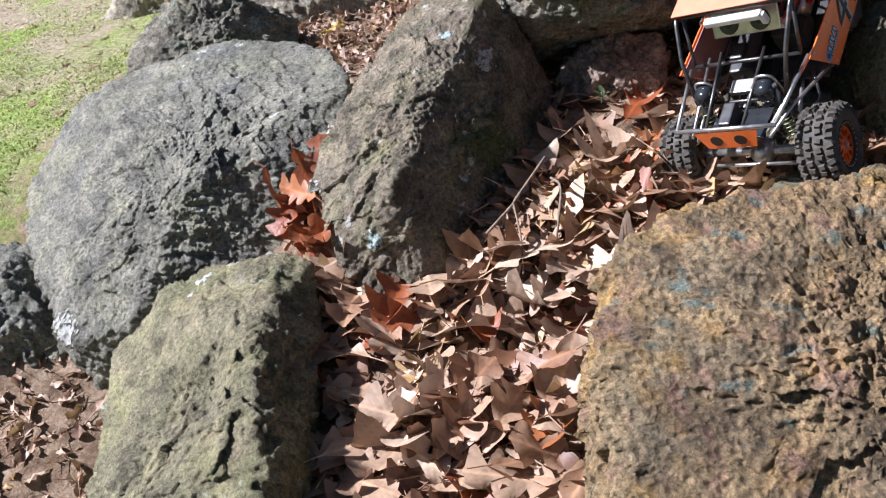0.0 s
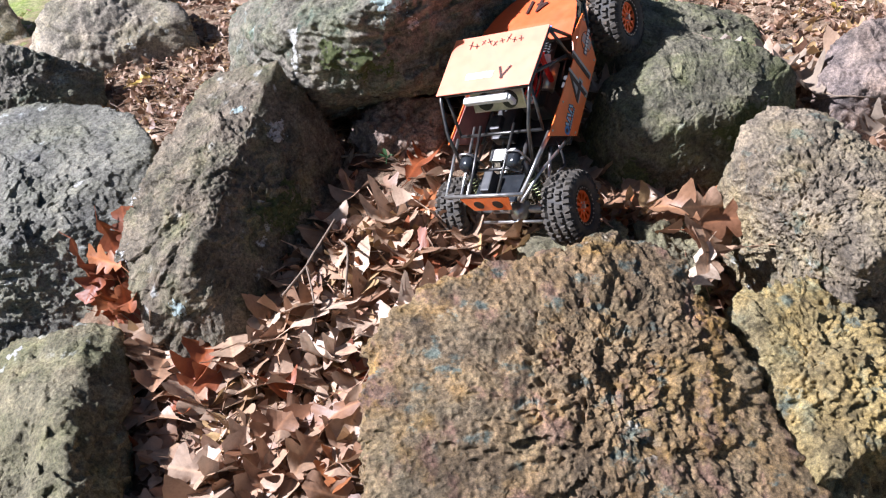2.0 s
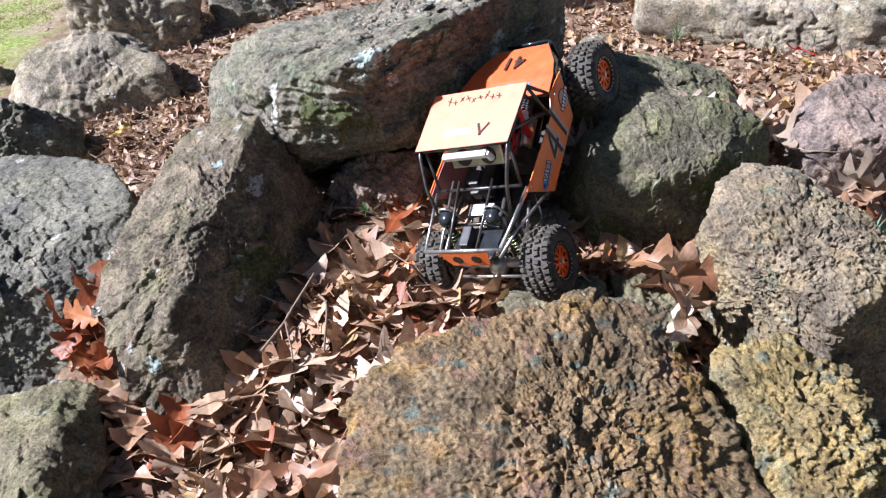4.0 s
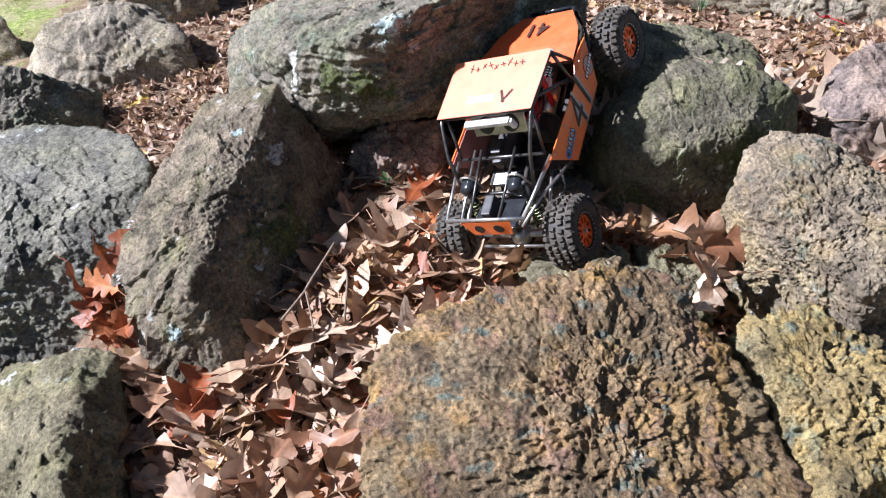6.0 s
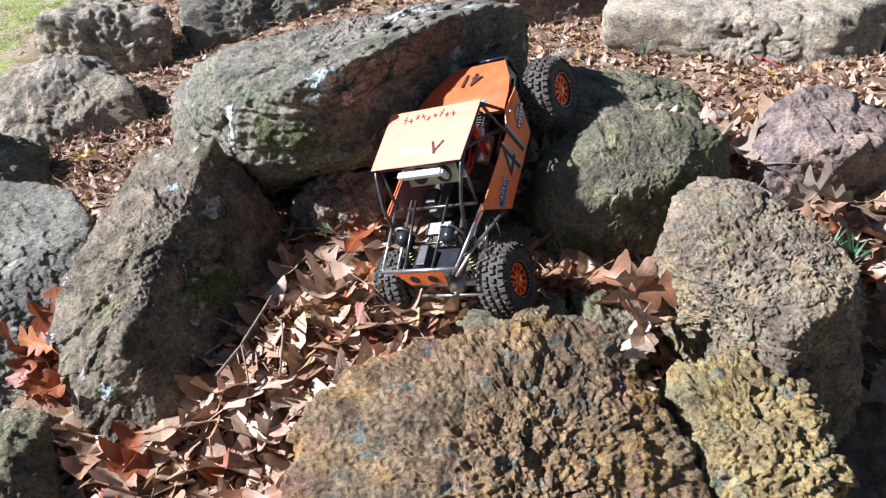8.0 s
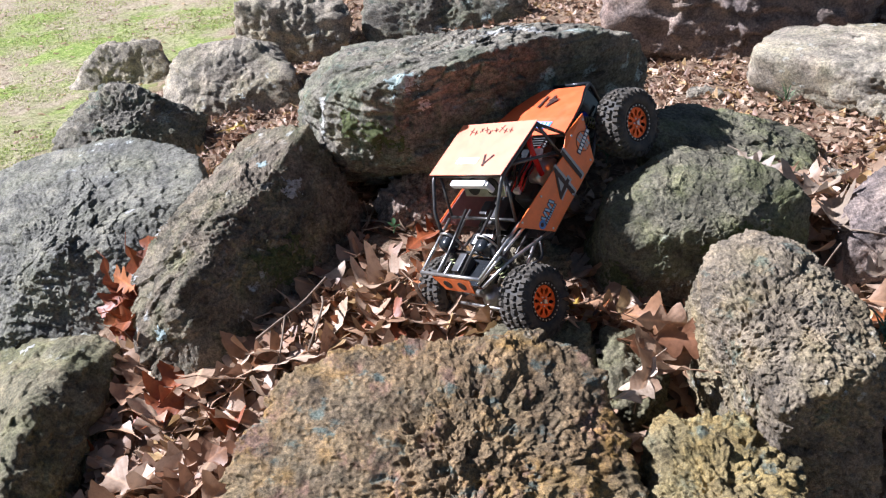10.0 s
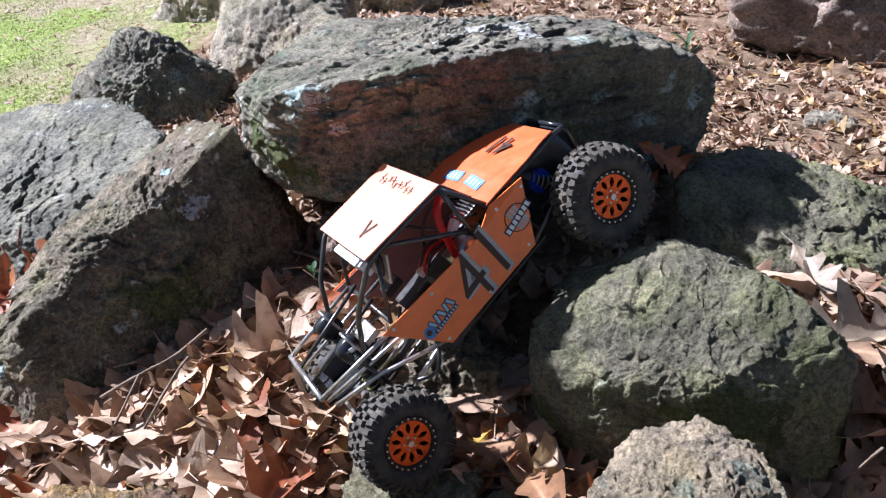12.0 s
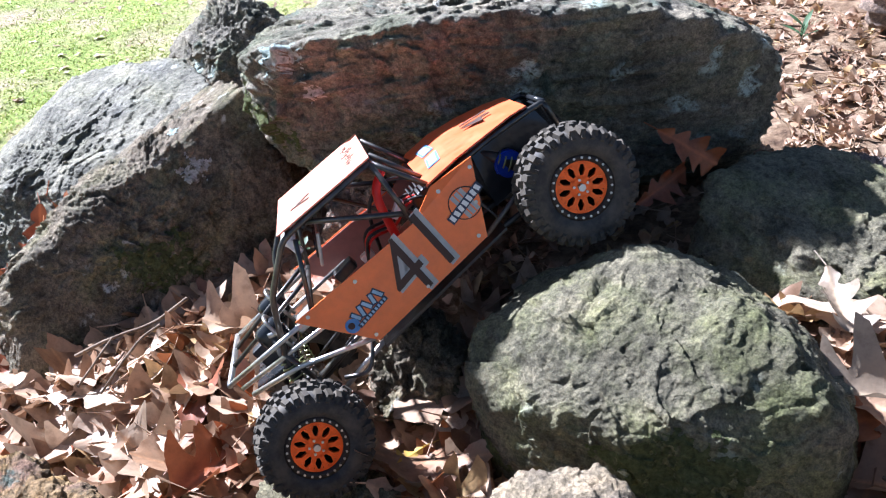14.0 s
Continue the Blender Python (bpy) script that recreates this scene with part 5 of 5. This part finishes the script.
# ---- lawn grass ----
def lawn():
    n = 110000
    y = rng.uniform(1.2, 6.5, n)
    x = lawn_edge(y) - 0.02 - 3.2 * rng.random(n) ** 1.4
    p = np.stack([x, y, 0 * x], 1)
    keep = fbm(p * 2.6, 4, 77) > -0.35 * rng.random(n) - 0.14 + 0.22 * smooth01(y, 2.4, 3.8)
    x, y = x[keep], y[keep]
    z = ground_height(x, y)
    n = len(x)
    a, h, w = rng.uniform(0, 6.3, n), rng.uniform(0.003, 0.009, n), rng.uniform(0.002, 0.004, n)
    lean = rng.uniform(0.5, 1.8, n) * h
    d = np.stack([np.cos(a), np.sin(a), 0 * a], 1)
    e = np.stack([-np.sin(a), np.cos(a), 0 * a], 1)
    base = np.stack([x, y, z - 0.002], 1)
    up = np.array((0, 0, 1.0))
    v = np.stack([base - e * w[:, None], base + e * w[:, None], base + d * (0.4 * lean)[:, None] + up * (0.6 * h)[:, None] + e * (0.8 * w)[:, None], base + d * lean[:, None] + up * h[:, None]], 1).reshape(-1, 3)
    f = np.arange(4 * n).reshape(n, 4)
    me = quick_mesh("grass", v, f)
    m, t, b = shader("lawn_grass", 0.6, spec=0.3)
    r = t.nodes.new("ShaderNodeNewGeometry").outputs["Random Per Island"]
    tone = ramp(t, r, [(0.1, (0.19, 0.24, 0.05)), (0.4, (0.33, 0.39, 0.10)), (0.7, (0.44, 0.45, 0.16)), (0.9, (0.54, 0.46, 0.27))])
    t.links.new(tone, b.inputs["Base Color"])
    tr = t.nodes.new("ShaderNodeBsdfTranslucent")
    t.links.new(tone, tr.inputs["Color"])
    ms = t.nodes.new("ShaderNodeMixShader")
    ms.inputs[0].default_value = 0.5
    t.links.new(b.outputs[0], ms.inputs[1]); t.links.new(tr.outputs[0], ms.inputs[2]); t.links.new(ms.outputs[0], t.nodes["Material Output"].inputs["Surface"])
    me.materials.append(m)
    tagged(new("grass", me), "short patchy sunlit green lawn grass", "grass", kind="stuff")


lawn()
spread_y = rng.uniform(1.9, 5.5, 700)
spread_x = lawn_edge(spread_y) + 0.1 - 2.2 * rng.random(700)
litter("lawn_litter", "small dry brown leaves scattered over the lawn", [p for p in zip(spread_x, spread_y, ground_height(spread_x, spread_y) + 0.004)], 0.03, 7, 8, 640, 0.25)


# ---- twigs, sprigs and single coloured leaves ----
TWIG = plain("grey_brown_twig", (0.20, 0.15, 0.11), 0.85, spec=0.2, grain=0.35, scale=120)
GREEN = plain("fresh_green_leaf", (0.045, 0.095, 0.035), 0.45, grain=0.3)
DARKGREEN = plain("dark_green_needles", (0.025, 0.075, 0.03), 0.5, grain=0.3)
YELLOW_LEAF = leaf_material("yellow_leaf", [(0.44, 0.30, 0.07), (0.48, 0.34, 0.08)])
PALE_MESH = leaf_mesh(106, leaf_material("pale_tan_leaf", [(0.30, 0.235, 0.175), (0.27, 0.21, 0.155)]), 0.12)
SCARLET = leaf_material("scarlet_leaf", [(0.42, 0.025, 0.025), (0.46, 0.03, 0.03)])


def twig(points, radius, label):
    bm = tube_bm(bent(points, 4, 0.4), radius, 6)
    for v in bm.verts:
        v.co += 0.25 * radius * Vector((math.sin(v.co.x * 310), math.sin(v.co.y * 270), math.sin(v.co.z * 290)))
    ob = part("twig", bm, TWIG, None, label, True)
    return tagged(ob, label, "twig", "fallen twigs")


def gz(x, y, up=0.0):
    return (x, y, float(ground_height(np.array([x]), np.array([y]))[0]) + up)


twig([gz(-0.02, 1.22, 0.05), gz(0.03, 1.26, 0.06), gz(0.05, 1.32, 0.03), gz(0.10, 1.36, 0.05)], 0.0028, "thin forked grey-brown twig lying over leaves")
twig([gz(0.03, 1.26, 0.06), gz(0.035, 1.20, 0.05), gz(0.03, 1.14, 0.04)], 0.0022, "thin forked grey-brown twig lying over leaves")
twig([gz(0.09, 1.18, 0.05), gz(0.11, 1.25, 0.08), gz(0.10, 1.30, 0.06)], 0.0022, "thin grey-brown twig standing in leaves")
twig([gz(0.70, 0.90, 0.05), gz(0.66, 0.99, 0.07), gz(0.64, 1.08, 0.06)], 0.0035, "pale brown twig in the gap between boulders")
twig([gz(0.25, 1.53, 0.012), gz(0.20, 1.57, 0.02), gz(0.13, 1.59, 0.014)], 0.003, "bent pale root under the slab")
twig([gz(1.08, 1.36, 0.08), gz(1.14, 1.30, 0.12), gz(1.20, 1.28, 0.10)], 0.0022, "thin dry stalk beside the mossy boulder")
twig([gz(1.06, 1.30, 0.02), gz(1.07, 1.27, 0.10), gz(1.075, 1.25, 0.15)], 0.0018, "thin dry stalk beside the mossy boulder")


def sprig(place, count, length, material, label, spread=50, narrow=0.28):
    top = new("plant_sprig")
    top.location = place
    tagged(top, label, "plant")
    part("stem", tube_bm([(0, 0, -0.01), (0.002, 0.001, length * 0.8)], 0.0011, 5), material, top)
    for k in range(count):
        bm = bmesh.new()
        prev = None
        for j in range(5):
            s = j / 4
            w = narrow * length * math.sin(math.pi * min(0.98, 0.08 + 0.9 * s)) * 0.5
            row = [bm.verts.new((length * s, y, 0.18 * length * s * (1 - s) + 0.1 * abs(y))) for y in (-w, 0, w)]
            if prev:
                for q in (0, 1):
                    bm.faces.new((prev[q], prev[q + 1], row[q + 1], row[q]))
            prev = row
        lf = part("leaf", bm, material, top, "", True)
        lf.matrix_local = pose(0, 0, length * (0.1 + 0.7 * k / count), 0, -rng.uniform(10, spread), 360 * k / count * 1.7)


sprig((0.228, 1.50, 0.33), 4, 0.018, GREEN, "small green seedling under the slab", 40, 0.5)
sprig((0.679, 1.551, 0.49), 6, 0.028, GREEN, "small bright green seedling beside the slab", 55, 0.55)
sprig((1.115, 1.02, 0.36), 26, 0.055, DARKGREEN, "dark green juniper sprig beside the pale rock", 60, 0.09)
sprig((1.10, 1.06, 0.37), 22, 0.05, DARKGREEN, "dark green juniper sprig beside the pale rock", 60, 0.09)
for x, y in ((1.22, 2.08), (1.42, 1.93), (1.50, 1.86)):
    sprig(gz(x, y), 16, 0.05, GREEN, "tuft of green grass at the foot of the stone block", 75, 0.06)
sprig(gz(-0.62, 2.86), 14, 0.05, GREEN, "tuft of green grass between rocks", 75, 0.08)
sprig((0.72, 2.50, 0.40), 7, 0.045, GREEN, "leafy green weed behind the slab", 60, 0.25)

for place, mat, words, size in (((1.398, 1.791, 0.497), SCARLET, "scarlet fallen leaf on the litter", 0.055), ((1.379, 1.708, 0.487), YELLOW_LEAF, "yellow fallen leaf on the litter", 0.05), ((-0.307, 2.238, 0.255), YELLOW_LEAF, "yellow fallen leaf beside the dark rock", 0.06), ((0.60, 1.24, 0.31), YELLOW_LEAF, "yellow fallen leaf under the truck", 0.045)):
    ob = put_leaf(leaf_mesh(int(900 + size * 1000), mat, size), (place[0], place[1], place[2] + 0.008), 6, words)
for place, turn, size in (((0.757, 1.69, 0.555), (62, 30, 20), 0.8), ((0.735, 1.67, 0.50), (75, -20, 60), 0.75)):
    ob = new("fallen_leaf", RED_MESHES[1])
    ob.matrix_world = pose(*place, *turn) @ Matrix.Diagonal((size, size, size, 1))
    tagged(ob, "reddish-brown curled leaf hanging beside the slab", "leaf", "fallen oak leaves")
for place, turn, size in (((1.07, 1.44, 0.485), (4, 12, 200), 1.25), ((1.11, 1.38, 0.46), (-8, 5, 80), 1.2), ((0.99, 1.54, 0.495), (8, 6, 300), 0.9), ((1.14, 1.20, 0.44), (-10, 12, 30), 1.1), ((1.18, 1.17, 0.45), (10, -8, 150), 1.1)):
    ob = new("fallen_leaf", PALE_MESH)
    ob.matrix_world = pose(*place, *turn) @ Matrix.Diagonal((size, size, size, 1))
    tagged(ob, "large pale tan oak leaf lying on a boulder", "leaf", "fallen oak leaves")


# a knot of large leaves standing in the gap beside the pale upright rock
for k, (place, turn, size) in enumerate((((0.745, 1.10, 0.375), (68, 10, 10), 1.0), ((0.755, 1.06, 0.365), (72, -14, -20), 1.0), ((0.72, 1.05, 0.35), (55, 20, 25), 1.05), ((0.70, 1.01, 0.345), (24, -12, 70), 1.0), ((0.745, 1.00, 0.345), (35, 18, 160), 0.95), ((0.675, 0.975, 0.335), (15, 10, 230), 0.9), ((0.72, 1.14, 0.35), (30, -8, 310), 1.05))):
    ob = new("fallen_leaf", LEAF_MESHES[(2 * k + 1) % 14])
    ob.matrix_world = pose(*place, *turn) @ Matrix.Diagonal((size, size, size, 1))
    tagged(ob, "large tan oak leaf standing between boulders", "leaf", "fallen oak leaves")


# ---- small stones in the litter ----
for k, (x, y, r) in enumerate(((1.18, 1.62, 0.035), (0.95, 1.98, 0.03), (1.05, 2.2, 0.04), (-0.12, 2.15, 0.03), (0.02, 2.5, 0.045), (0.55, 2.5, 0.05), (1.6, 2.1, 0.03), (-0.95, 1.15, 0.03), (-0.55, 0.78, 0.03), (0.30, 0.52, 0.03))):
    px, py, pz = gz(x, y)
    box = [(px + r * (1.2 * a + 0.3 * math.sin(k + 3 * a)), py + r * (0.9 * b + 0.3 * math.cos(k + 2 * b)), pz + r * (0.7 * c - 0.1)) for a in (-1, 1) for b in (-1, 1) for c in (-1, 1)]
    rock("small grey-brown stone lying in leaf litter", box, ROCK_PURPLE if k % 2 else ROCK_PALE, 200 + k, edge=5, level=5, lump=0.08, rough=0.003, name="small_stone")
